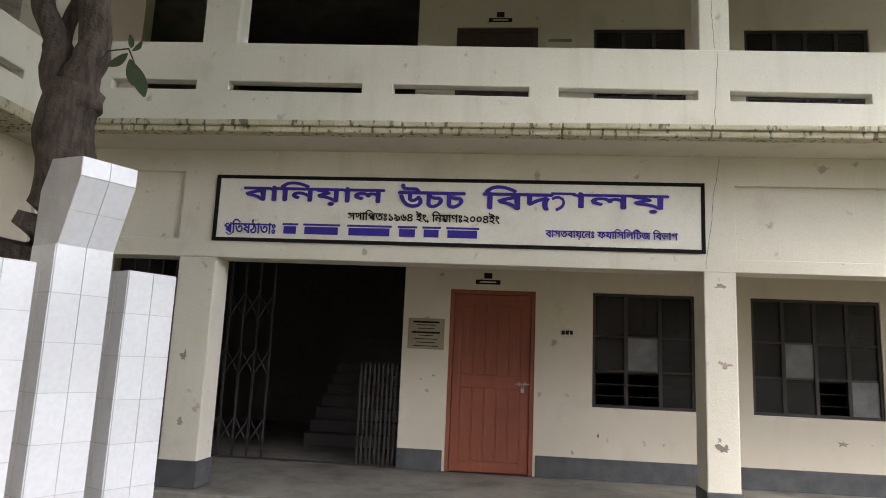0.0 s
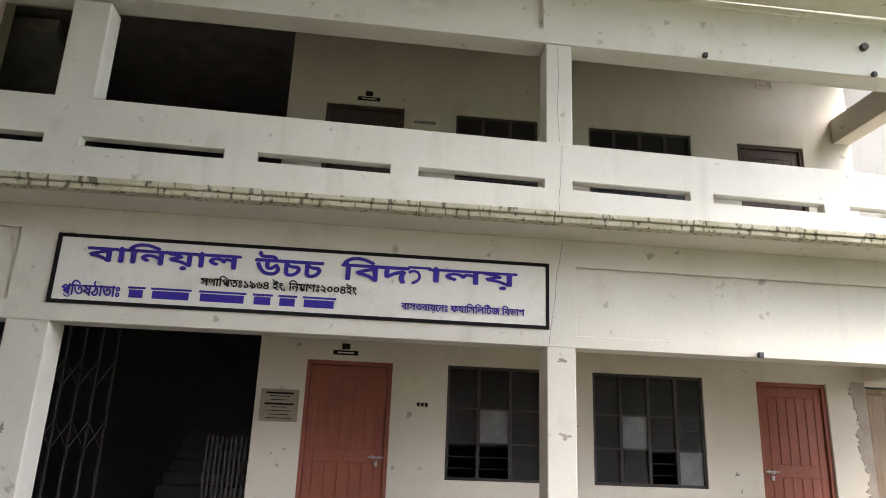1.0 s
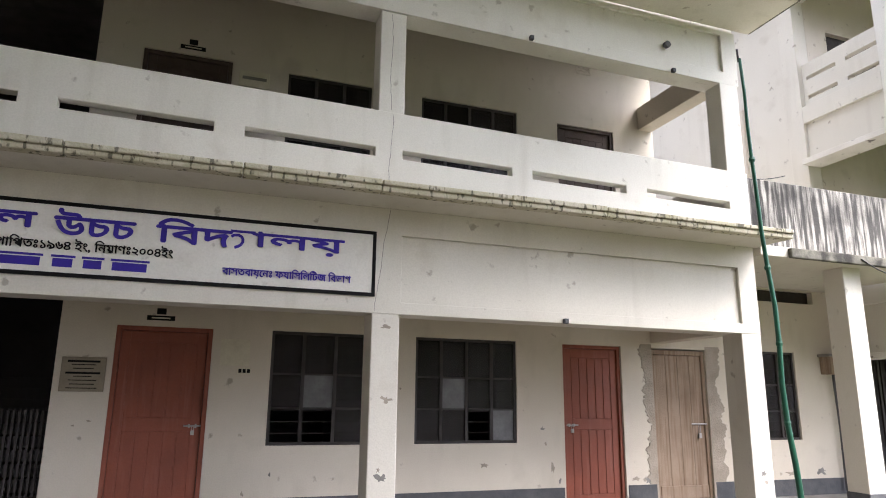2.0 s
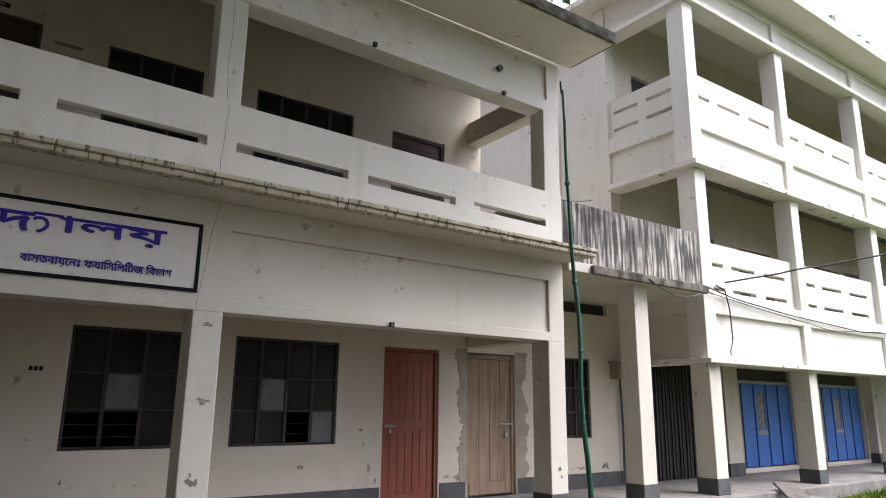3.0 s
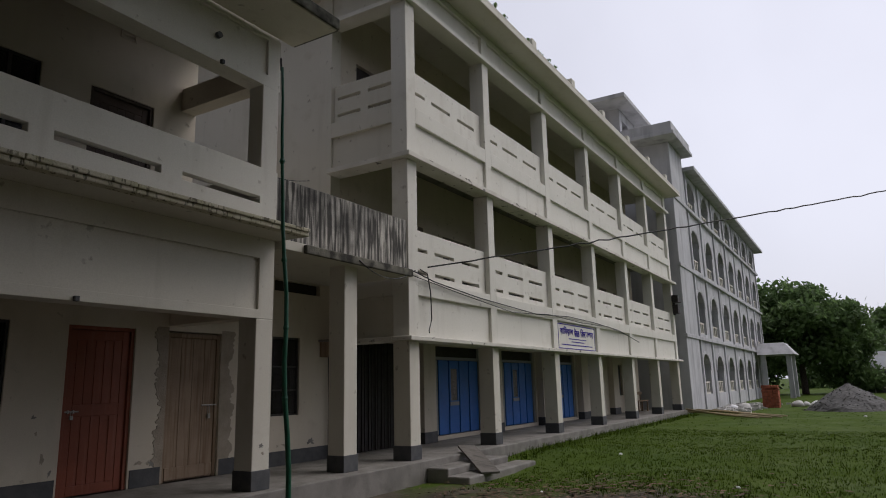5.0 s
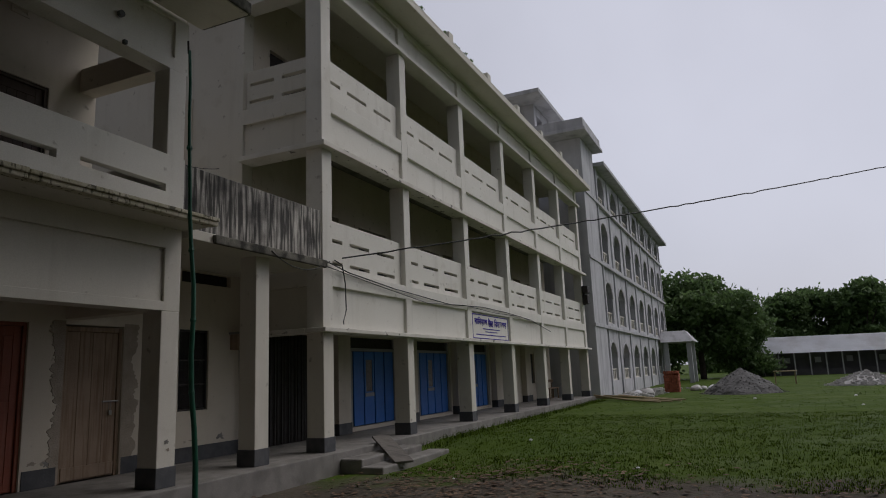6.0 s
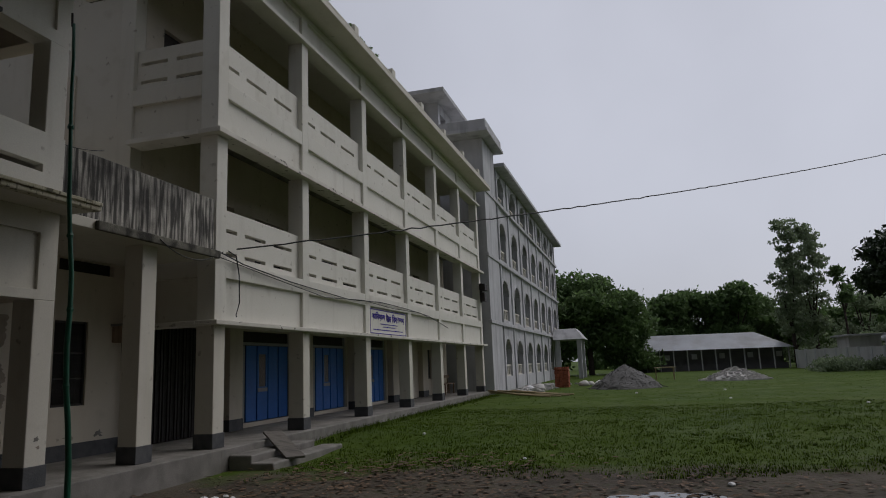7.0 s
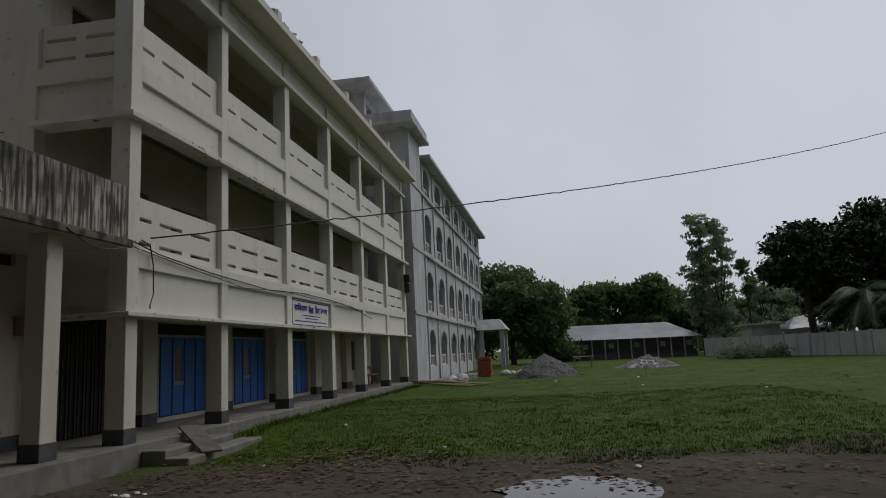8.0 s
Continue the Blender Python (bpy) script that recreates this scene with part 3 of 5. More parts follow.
part("penthouse_roof", boxes((30.2, 35.4, -0.5, 6, 15.1, 15.32)), concrete, conc, bevel=0.02)
ROWS3 = [(0.95, 2.95), (3.95, 6.15), (7.25, 9.4), (10.35, 12.0)]


def arch_wall(x0, x1, z0, z1, y0, y1, xs, half, rows):
    """A wall with rows of arched openings, cut cell by cell."""
    bm = bmesh.new()
    cuts = [x0] + [(a + b) / 2 for a, b in zip(xs, xs[1:])] + [x1]
    lev = [z0] + [(rows[i][1] + rows[i + 1][0]) / 2 for i in range(len(rows) - 1)] + [z1]
    for i, xc in enumerate(xs):
        for j, (s, t) in enumerate(rows):
            l, r, d, u = cuts[i], cuts[i + 1], lev[j], lev[j + 1]
            spring = t - half * 0.8
            arc = [(xc + half * math.cos(a), spring + half * 0.8 * math.sin(a)) for a in [math.pi * k / 10 for k in range(11)]]
            loop = [(xc + half, s)] + arc + [(xc - half, s)]
            for y, flip in ((y0, False), (y1, True)):
                V = [bm.verts.new((px, y, pz)) for px, pz in loop]
                bl, br, tr, tl = [bm.verts.new((px, y, pz)) for px, pz in ((l, d), (r, d), (r, u), (l, u))]
                m = bm.verts.new((xc, y, u))
                faces = [[bl, br, V[0], V[-1]], [br, tr, V[1], V[0]], [tl, bl, V[-1], V[-2]], [tr, m] + V[6:0:-1], [m, tl] + V[11:5:-1]]
                for f in faces:
                    bm.faces.new(f[::-1] if flip else f)
            n = len(loop)
            for k in range(n):
                (ax, az), (bx, bz) = loop[k], loop[(k + 1) % n]
                bm.faces.new([bm.verts.new(p) for p in ((ax, y0, az), (bx, y0, bz), (bx, y1, bz), (ax, y1, az))])
    bmesh.ops.remove_doubles(bm, verts=bm.verts, dist=0.001)
    bmesh.ops.recalc_face_normals(bm, faces=bm.faces)
    return bm


part("wall", arch_wall(34.5, 62.0, GZ, 12.3, Y3 + 0.1, Y3 + 0.4, WX, 1.0, ROWS3), concrete, conc, "bare concrete wall with arched openings")
# rear and inner walls darken the arches, shade put into their colour
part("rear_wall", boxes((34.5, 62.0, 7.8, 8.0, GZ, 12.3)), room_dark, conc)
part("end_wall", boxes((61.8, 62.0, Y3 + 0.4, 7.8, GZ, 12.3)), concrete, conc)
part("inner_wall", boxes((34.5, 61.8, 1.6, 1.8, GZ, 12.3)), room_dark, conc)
for z in (3.5, 6.8, 10.1):
    part("floor_slab", boxes((34.5, 61.8, Y3 + 0.4, 7.8, z - 0.1, z + 0.1)), concrete, conc)
    part("string_course", boxes((31.75, 62.05, Y3 - 0.06, Y3 + 0.098, z + 0.08, z + 0.26)), concrete, conc, bevel=0.02)
for a, b in zip([34.1] + WX, WX + [63.2]):
    xm = (a + b) / 2 if 34.5 < (a + b) / 2 else 34.6
    part("pilaster", boxes((xm - 0.12, xm + 0.12, Y3 + 0.02, Y3 + 0.099, GZ, 12.3)), concrete, conc, bevel=0.01)
for xc in WX:
    for s0, t0 in ROWS3:
        w = part("balustrade", boxes((xc - 1.0, xc + 1.0, Y3 + 0.2, Y3 + 0.26, s0, s0 + 0.08), (xc - 1.0, xc + 1.0, Y3 + 0.2, Y3 + 0.26, s0 + 0.55, s0 + 0.62), *[(xc - 0.75 + 0.5 * k - 0.06, xc - 0.75 + 0.5 * k + 0.06, Y3 + 0.2, Y3 + 0.26, s0 + 0.08, s0 + 0.55) for k in range(4)]), cream_pale, conc, "pale low balustrade in the opening")
        # raised plaster band round the arch
        spring, bm = t0 - 0.8, bmesh.new()
        arc = [(math.cos(math.pi * k / 10), math.sin(math.pi * k / 10)) for k in range(11)]
        inner = [bm.verts.new((xc + 1.0 * c, Y3 + 0.06, spring + 0.8 * q)) for c, q in arc]
        outer = [bm.verts.new((xc + 1.14 * c, Y3 + 0.06, spring + 0.94 * q)) for c, q in arc]
        low = [bm.verts.new((xc + 1.14 * c, Y3 + 0.099, spring + 0.94 * q)) for c, q in arc]
        for k in range(10):
            bm.faces.new([inner[k], inner[k + 1], outer[k + 1], outer[k]])
            bm.faces.new([outer[k], outer[k + 1], low[k + 1], low[k]])
        part("arch_band", bm, concrete, conc)
part("roof", boxes((34.95, 63.2, Y3 - 0.5, 9, 12.3, 12.5)), concrete, conc, bevel=0.02)


# ---- doors and windows of the two-storey building ----
def plank_door(x0, x1, z0, z1, y, material, parent, label, rows=2, planks=5, latch="right"):
    """A ledged door: frame, leaf, grooved planks, slide bolt and padlock."""
    fr = part("door", boxes((x0, x0 + 0.05, y - 0.03, y + 0.07, z0, z1), (x1 - 0.05, x1, y - 0.03, y + 0.07, z0, z1), (x0 + 0.05, x1 - 0.05, y - 0.03, y + 0.07, z1 - 0.05, z1)), material, parent, label, bevel=0.005)
    a, b = x0 + 0.055, x1 - 0.055
    leaf_h = z1 - 0.055 - z0
    part("leaf", boxes((a, b, y + 0.012, y + 0.04, z0 + 0.01, z1 - 0.055)), material, fr)
    zs = [z0 + 0.01, z0 + 0.13, z0 + leaf_h * 0.47, z0 + leaf_h * 0.54, z1 - 0.18, z1 - 0.055]
    part("stile", boxes((a, a + 0.10, y, y + 0.012, z0 + 0.01, z1 - 0.055)), material, fr, bevel=0.003)
    part("stile", boxes((b - 0.10, b, y, y + 0.012, z0 + 0.01, z1 - 0.055)), material, fr, bevel=0.003)
    for q in (0, 2, 4):
        part("rail", boxes((a + 0.101, b - 0.101, y, y + 0.012, zs[q], zs[q + 1])), material, fr, bevel=0.003)
    w = (b - a - 0.2) / planks
    for r0, r1 in ((zs[1], zs[2]), (zs[3], zs[4])):
        for k in range(planks):
            part("plank", boxes((a + 0.1 + k * w + 0.006, a + 0.1 + (k + 1) * w - 0.006, y + 0.002, y + 0.012, r0 + 0.005, r1 - 0.005)), material, fr, bevel=0.003)
    hx = b - 0.08 if latch == "right" else a + 0.08
    hz = z0 + leaf_h * 0.485
    sx = 1 if latch == "right" else -1
    bm = tube(bmesh.new(), [(hx - 0.10 * sx, y - 0.02, hz + 0.03), (hx + 0.09 * sx, y - 0.02, hz + 0.03)], 0.009, 8)
    box(bm, hx - 0.05, hx - 0.03, y - 0.03, y, hz + 0.01, hz + 0.05)
    box(bm, hx + 0.02, hx + 0.04, y - 0.03, y, hz + 0.01, hz + 0.05)
    part("slide_bolt", bm, steel, fr, "steel slide bolt")
    part("padlock", boxes((hx - 0.02, hx + 0.02, y - 0.045, y - 0.02, hz - 0.07, hz - 0.02), (hx - 0.014, hx - 0.008, y - 0.036, y - 0.03, hz - 0.02, hz + 0.02), (hx + 0.008, hx + 0.014, y - 0.036, y - 0.03, hz - 0.02, hz + 0.02)), steel, fr, "small padlock", bevel=0.004)
    return fr


plank_door(-1.03, 0.0, FL, 2.55, 0.04, red_door, school, "closed red-brown plank door")
plank_door(4.65, 5.60, FL, 2.55, 0.06, red_door, school, "closed red-brown plank door", latch="left")
plank_door(-1.09, -0.04, 3.8, 5.98, 0.05, dark_wood, school, "dark brown upper door")
plank_door(4.67, 5.65, 3.8, 5.87, 0.05, dark_wood, school, "dark brown upper door")


def steel_window(x0, x1, z0, z1, y, parent, cols, pale=(), gone=(), rows=(0.0, 0.38, 0.68, 1.0)):
    """A steel casement: dark frame, mullions, glazing bars and separate dusty panes."""
    t = 0.035
    bars = ((x0, x0 + t, y, y + 0.05, z0, z1), (x1 - t, x1, y, y + 0.05, z0, z1), (x0 + t, x1 - t, y, y + 0.05, z1 - t, z1), (x0 + t, x1 - t, y, y + 0.05, z0, z0 + t))
    w = (x1 - x0) / cols
    fr = part("window", boxes(*bars), dark_metal, parent, "dark steel casement window with dusty panes", bevel=0.003)
    for k in range(1, cols):
        part("mullion", boxes((x0 + w * k - 0.02, x0 + w * k + 0.02, y + 0.002, y + 0.048, z0 + t, z1 - t)), dark_metal, fr)
    h = z1 - z0
    for k in range(cols):
        for i in range(3):
            p, q = x0 + w * k + (t if k == 0 else 0.02), x0 + w * (k + 1) - (t if k == cols - 1 else 0.02)
            r0, r1 = z1 - h * rows[i + 1], z1 - h * rows[i]
            if i < 2:
                part("glazing_bar", boxes((p, q, y + 0.012, y + 0.036, r0 - 0.011, r0 + 0.011)), dark_metal, fr)
            if (k, i) in gone:
                continue
            o = part("pane", boxes((p, q, y + 0.022, y + 0.026, r0 + 0.012, r1 - 0.012)), pane_pale if (k, i) in pale else pane_dark, fr, "pale dusty pane" if (k, i) in pale else "")
            o.visible_shadow = False
    n = max(int(h / 0.13), 3)
    for i in range(1, n):
        part("security_bar", tube(bmesh.new(), [(x0 + 0.02, y + 0.11, z0 + h * i / n), (x1 - 0.02, y + 0.11, z0 + h * i / n)], 0.007, 5), dark_metal, fr)
    return fr


steel_window(0.68, 1.86, 1.22, 2.56, 0.02, school, 3, pale={(1, 1)}, gone={(1, 2), (0, 2)})
steel_window(2.50, 3.93, 1.22, 2.56, 0.02, school, 4, pale={(1, 1), (3, 2)}, gone={(2, 2)})
steel_window(8.20, 8.87, 1.22, 2.57, 0.03, school, 2)
steel_window(0.67, 1.80, 4.62, 5.95, 0.02, school, 3)
steel_window(2.52, 3.99, 4.62, 5.93, 0.02, school, 4)
part("vent", boxes((8.22, 9.40, 0.10, 0.14, 3.38, 3.58)), dark_metal, school, "dark vent slot")
for x, z in ((-0.58, 6.94), (5.16, 6.85)):
    v = part("vent", holed(x - 0.13, x + 0.13, z - 0.09, z + 0.09, -0.018, -0.001, [(x - 0.10, x + 0.10, z - 0.06 + 0.045 * k, z - 0.03 + 0.045 * k) for k in range(3)]), cream, school, "small cream wall vent", bevel=0.003)
# rain spouts and rusty pipe ends on the front
for x, z in ((3.64, 2.62), (3.29, 6.0), (5.34, 5.96)):
    part("spout", boxes((x - 0.025, x + 0.025, F - 0.05, F, z - 0.025, z + 0.03)), plinth_dark, school, "short dark drain spout", bevel=0.006)
part("spout", tube(bmesh.new(), [(5.28, F - 0.03, 6.33), (5.28, F + 0.02, 6.33)], 0.045, 12), plinth_dark, school, "round pipe end")
# settlement crack beside the sign and on the upper column
for path in ([(1.61, 3.68), (1.585, 3.5), (1.55, 3.3), (1.53, 3.05), (1.49, 2.8), (1.47, 2.62)], [(1.62, 4.75), (1.60, 4.4), (1.58, 4.1), (1.60, 3.85)], [(1.575, 5.95), (1.59, 5.6), (1.57, 5.2), (1.59, 4.8)]):
    bm = bmesh.new()
    for (xa, za), (xb, zb) in zip(path, path[1:]):
        for k in range(4):
            f0, f1 = k / 4, (k + 1) / 4
            j0, j1 = rng.uniform(-0.004, 0.004), rng.uniform(-0.004, 0.004)
            p0, p1 = (xa + (xb - xa) * f0 + j0, za + (zb - za) * f0), (xa + (xb - xa) * f1 + j1, za + (zb - za) * f1)
            bm.faces.new([bm.verts.new(c) for c in ((p0[0] - 0.002, F - 0.004, p0[1]), (p1[0] - 0.002, F - 0.004, p1[1]), (p1[0] + 0.002, F - 0.004, p1[1]), (p0[0] + 0.002, F - 0.004, p0[1]))])
    part("crack", bm, plinth_dark, school, "dark settlement crack")

# unpainted door set in raw plaster
patch = bmesh.new()
pr = random.Random(3)


def ragged(bm, x, z0, z1, amp, xin, y):
    """A ragged strip of plaster from xin out to about x."""
    n = 110
    row = []
    for i in range(n + 1):
        z = z0 + (z1 - z0) * i / n
        e = x + amp * (noise.noise((x, z * 1.8, 7)) + 0.5 * noise.noise((x, z * 6, 3)) + 0.35 * noise.noise((x, z * 21, 5)) + 0.2 * noise.noise((x, z * 47, 6)))
        row.append((bm.verts.new((xin, y, z)), bm.verts.new((e, y, z)), bm.verts.new((e, 0.0, z))))
    for (a, b, c), (d, e, f) in zip(row, row[1:]):
        bm.faces.new([a, b, e, d])
        bm.faces.new([b, c, f, e])


ragged(patch, 5.98, FL, 2.60, 0.16, 6.13, -0.009)
ragged(patch, 7.32, FL, 2.60, 0.14, 7.10, -0.009)
part("plaster_patch", patch, raw_plaster, school, "ragged raw plaster round the bare door")
wd = part("door", boxes((6.13, 6.19, 0.03, 0.13, FL, 2.53), (7.04, 7.10, 0.03, 0.13, FL, 2.53), (6.19, 7.04, 0.03, 0.13, 2.46, 2.53)), bare_wood, school, "closed unpainted wooden door", bevel=0.005)
for k in range(4):
    part("board", boxes((6.195 + 0.211 * k, 6.195 + 0.211 * (k + 1) - 0.004, 0.05, 0.085, FL + 0.01, 2.455)), bare_wood, wd, bevel=0.003)
part("batten", boxes((6.2, 7.03, 0.03, 0.05, FL + 0.03, FL + 0.2)), bare_wood, wd, bevel=0.003)
part("slide_bolt", tube(bmesh.new(), [(6.80, 0.03, 1.46), (7.07, 0.03, 1.46)], 0.011, 8), steel, wd, "steel slide bolt")
part("padlock", boxes((6.90, 6.95, 0.005, 0.035, 1.26, 1.33), (6.905, 6.913, 0.018, 0.026, 1.33, 1.45), (6.937, 6.945, 0.018, 0.026, 1.33, 1.45)), steel, wd, "brass padlock", bevel=0.005)

# ---- writing ----
def text_mesh(body, x0, x1, z0, z1, y, bold=0.035):
    """Lettering fitted to a box on a wall that faces -y."""
    cu = bpy.data.curves.new("lettering", "FONT")
    cu.body, cu.extrude, cu.resolution_u = body, 0.004, 4
    tmp = bpy.data.objects.new("lettering", cu)
    scene.collection.objects.link(tmp)
    dg = bpy.context.evaluated_depsgraph_get()
    me = bpy.data.meshes.new_from_object(tmp.evaluated_get(dg))
    bpy.data.objects.remove(tmp)
    bm = bmesh.new()
    bm.from_mesh(me)
    bpy.data.meshes.remove(me)
    xs, ys = [v.co.x for v in bm.verts], [v.co.y for v in bm.verts]
    sx, sz = (x1 - x0) / (max(xs) - min(xs)), (z1 - z0) / (max(ys) - min(ys))
    lo, bo = min(xs), min(ys)
    for v in bm.verts:
        v.co = Vector((x0 + (v.co.x - lo) * sx, y - 0.0015 + (0.0015 if v.co.z < 0 else -0.001), z0 + (v.co.y - bo) * sz))
    # brush strokes are heavier than the type: lay shifted copies a hair apart
    b = bold * (z1 - z0)
    base = bm.verts[:] + bm.edges[:] + bm.faces[:]
    for k, (dx, dz) in enumerate(((b, 0), (-b, 0), (0, b), (0, -b))):
        got = bmesh.ops.duplicate(bm, geom=base)["geom"]
        bmesh.ops.translate(bm, verts=[g for g in got if isinstance(g, bmesh.types.BMVert)], vec=(dx, -0.0009 * (k + 1), dz))
    return bm


sign = thing("painted_sign", (-0.9, F, 3.1), "white name board with violet Bengali lettering and black border", "sign")
part("board", boxes((-3.24, 1.44, F - 0.012, F - 0.001, 2.80, 3.40)), white_wash, sign, "white painted board")
part("border", holed(-3.28, 1.47, 2.765, 3.435, F - 0.018, F - 0.001, [(-3.24, 1.435, 2.80, 3.40)]), ink_black, sign, "black painted border")
SY = F - 0.015


def word(body, x0, x1, z0, z1, material, y=SY, parent=sign, bold=0.035):
    part("word", text_mesh(body, x0, x1, z0, z1, y, bold), material, parent)




def stroke(pts, x0, x1, z0, z1, width, material, y=SY, parent=sign):
    """One brush stroke of a joined letter, in the unit box of that letter."""
    P = [Vector((x0 + (x1 - x0) * a, y - 0.003, z0 + (z1 - z0) * b)) for a, b in pts]
    bm = bmesh.new()
    row = []
    for i, p in enumerate(P):
        d = (P[min(i + 1, len(P) - 1)] - P[max(i - 1, 0)]).normalized()
        side = Vector((-d.z, 0, d.x)) * width * 0.5
        row.append((bm.verts.new(p - side), bm.verts.new(p + side)))
    for (a, b), (c, d) in zip(row, row[1:]):
        bm.faces.new([a, c, d, b])
    part("stroke", bm, material, parent)


YA = [(0.1, 0.60), (0.22, 0.72), (0.4, 0.74), (0.54, 0.64), (0.6, 0.46), (0.6, 0.26), (0.52, 0.08), (0.4, -0.06), (0.26, -0.14)]
RA = [(0.0, 0.7), (0.3, 0.2), (0.55, 0.0), (0.8, 0.25), (1.0, 0.75)]


def school_name(xs, z0, z1, width, y=SY, parent=sign):
    """The three words of the school's name between the given edges."""
    a, b, c, d, e, f, g, h = xs
    word("বািনয়াল", a, b, z0, z1, ink_violet, y, parent)
    word("উচচ", c, d, z0, z1, ink_violet, y, parent)
    word("িবদ", e, f, z0, z1, ink_violet, y, parent)
    hi = z0 + (z1 - z0) * 0.72
    stroke(YA, f - (f - e) * 0.04, g, z0 + 0.1 * (z1 - z0), hi, width, ink_violet, y, parent)
    stroke([(0, 0.5), (1, 0.5)], f - (f - e) * 0.02, g + (f - e) * 0.04, hi - width * 0.5, hi + width * 0.5, width * 0.9, ink_violet, y, parent)
    word("ালয়", g, h, z0 - (z1 - z0) * 0.03, hi + width * 0.4, ink_violet, y, parent)


school_name((-2.99, -1.57, -1.43, -0.78, -0.60, 0.06, 0.25, 1.14), 3.145, 3.37, 0.028)
word("সথািপতঃ১৯৬৪ ইং, িনমাণঃ২০০৪ইং", -1.92, -0.44, 2.99, 3.105, ink_black, bold=0.022)
word("পিতষঠাতাঃ", -3.16, -2.64, 2.845, 2.985, ink_violet, bold=0.02)
stroke(RA, -3.14, -3.07, 2.825, 2.86, 0.011, ink_violet)
word("বাসতবায়েনঃ ফযািসিলিটজ িবভাগ", 0.0, 1.22, 2.865, 2.975, ink_violet, bold=0.022)
for a, b in ((-2.57, -2.41), (-2.36, -1.99), (-1.92, -1.48), (-1.42, -1.23), (-1.18, -1.0), (-0.95, -0.63)):
    part("line_of_writing", boxes((a, b, SY - 0.002, SY + 0.002, 2.935, 2.955), (a + 0.015, b - 0.02, SY - 0.002, SY + 0.002, 2.85, 2.925)), ink_violet, sign)

plaque = thing("wall_plaque", (-1.31, 0, 2.0), "small stone plaque with dark engraved lines", "plaque")
part("slab", boxes((-1.53, -1.09, -0.022, -0.001, 1.81, 2.18)), marble, plaque, bevel=0.004)
for k, (a, b) in enumerate(((0.06, 0.38), (0.10, 0.34), (0.12, 0.32), (0.05, 0.39), (0.13, 0.31), (0.08, 0.36), (0.10, 0.34), (0.07, 0.37))):
    hgt = 0.022 if k in (0, 3) else 0.009
    z = 2.145 - 0.042 * k
    part("line_of_writing", boxes((-1.53 + a, -1.53 + b, -0.025, -0.0215, z - hgt, z)), ink_black, plaque)
label_ = thing("door_label", (-0.58, 0, 2.66), "black stencilled label painted above the door", "sign")
part("upper_panel", boxes((-0.63, -0.53, -0.006, -0.001, 2.69, 2.76)), ink_black, label_)
part("lower_panel", boxes((-0.73, -0.43, -0.006, -0.001, 2.62, 2.675)), ink_black, label_)
part("line_of_writing", boxes((-0.68, -0.48, -0.009, -0.0055, 2.64, 2.655)), paper, label_)
label_up = copy_thing(label_, pose(-0.53, 0, 6.09))
board = thing("notice_board", (0.24, 0, 5.66), "small cream notice box on the upper wall", "notice board")
part("panel", boxes((0.05, 0.43, -0.03, -0.001, 5.66, 5.88)), paper, board, bevel=0.006)
part("band", boxes((0.09, 0.39, -0.035, -0.03, 5.76, 5.80)), cement, board)
sw = thing("switch_board", (0.36, 0, 2.05), "faded patch with small dark sockets", "switch")
part("plate", boxes((0.30, 0.46, -0.014, -0.001, 2.03, 2.11)), paper, sw, bevel=0.004)
for k in range(3):
    part("socket", boxes((0.315 + 0.048 * k, 0.35 + 0.048 * k, -0.018, -0.0135, 2.05, 2.095)), ink_black, sw)
meter = thing("meter_box", (9.55, 0, 2.4), "weathered wooden meter box with a pipe below", "box")
part("box", boxes((9.40, 9.66, -0.20, -0.001, 2.24, 2.52)), bare_wood, meter, bevel=0.01)
part("lid", boxes((9.36, 9.70, -0.24, -0.001, 2.521, 2.56)), cement, meter, bevel=0.006)
part("pipe", tube(bmesh.new(), [(9.62, -0.06, 0.45), (9.63, -0.06, 1.4), (9.60, -0.06, 2.24)], 0.022, 8), plinth_dark, meter)

single("faded_notice", boxes((0.10, 0.43, -0.0055, -0.001, 2.13, 2.44)), paper, "faded rectangle of an old notice on the wall", "notice")
# flaked paint scars on the walls
def scar(x, z, w, h, y, seed, parent, material=raw_plaster):
    bm = bmesh.new()
    c = bm.verts.new((x, y - 0.0045, z))
    ring = [bm.verts.new((x + w * (0.25 + 1.1 * abs(noise.noise((seed, k * 0.9, 0))) + 0.25 * (k % 3 == 0)) * math.cos(2 * math.pi * k / 14), y - 0.0045, z + h * (0.25 + 1.1 * abs(noise.noise((seed, k * 0.9, 0))) + 0.25 * (k % 3 == 0)) * math.sin(2 * math.pi * k / 14))) for k in range(14)]
    for k in range(14):
        bm.faces.new([c, ring[(k + 1) % 14], ring[k]])
    part("paint_scar", bm, material, parent)


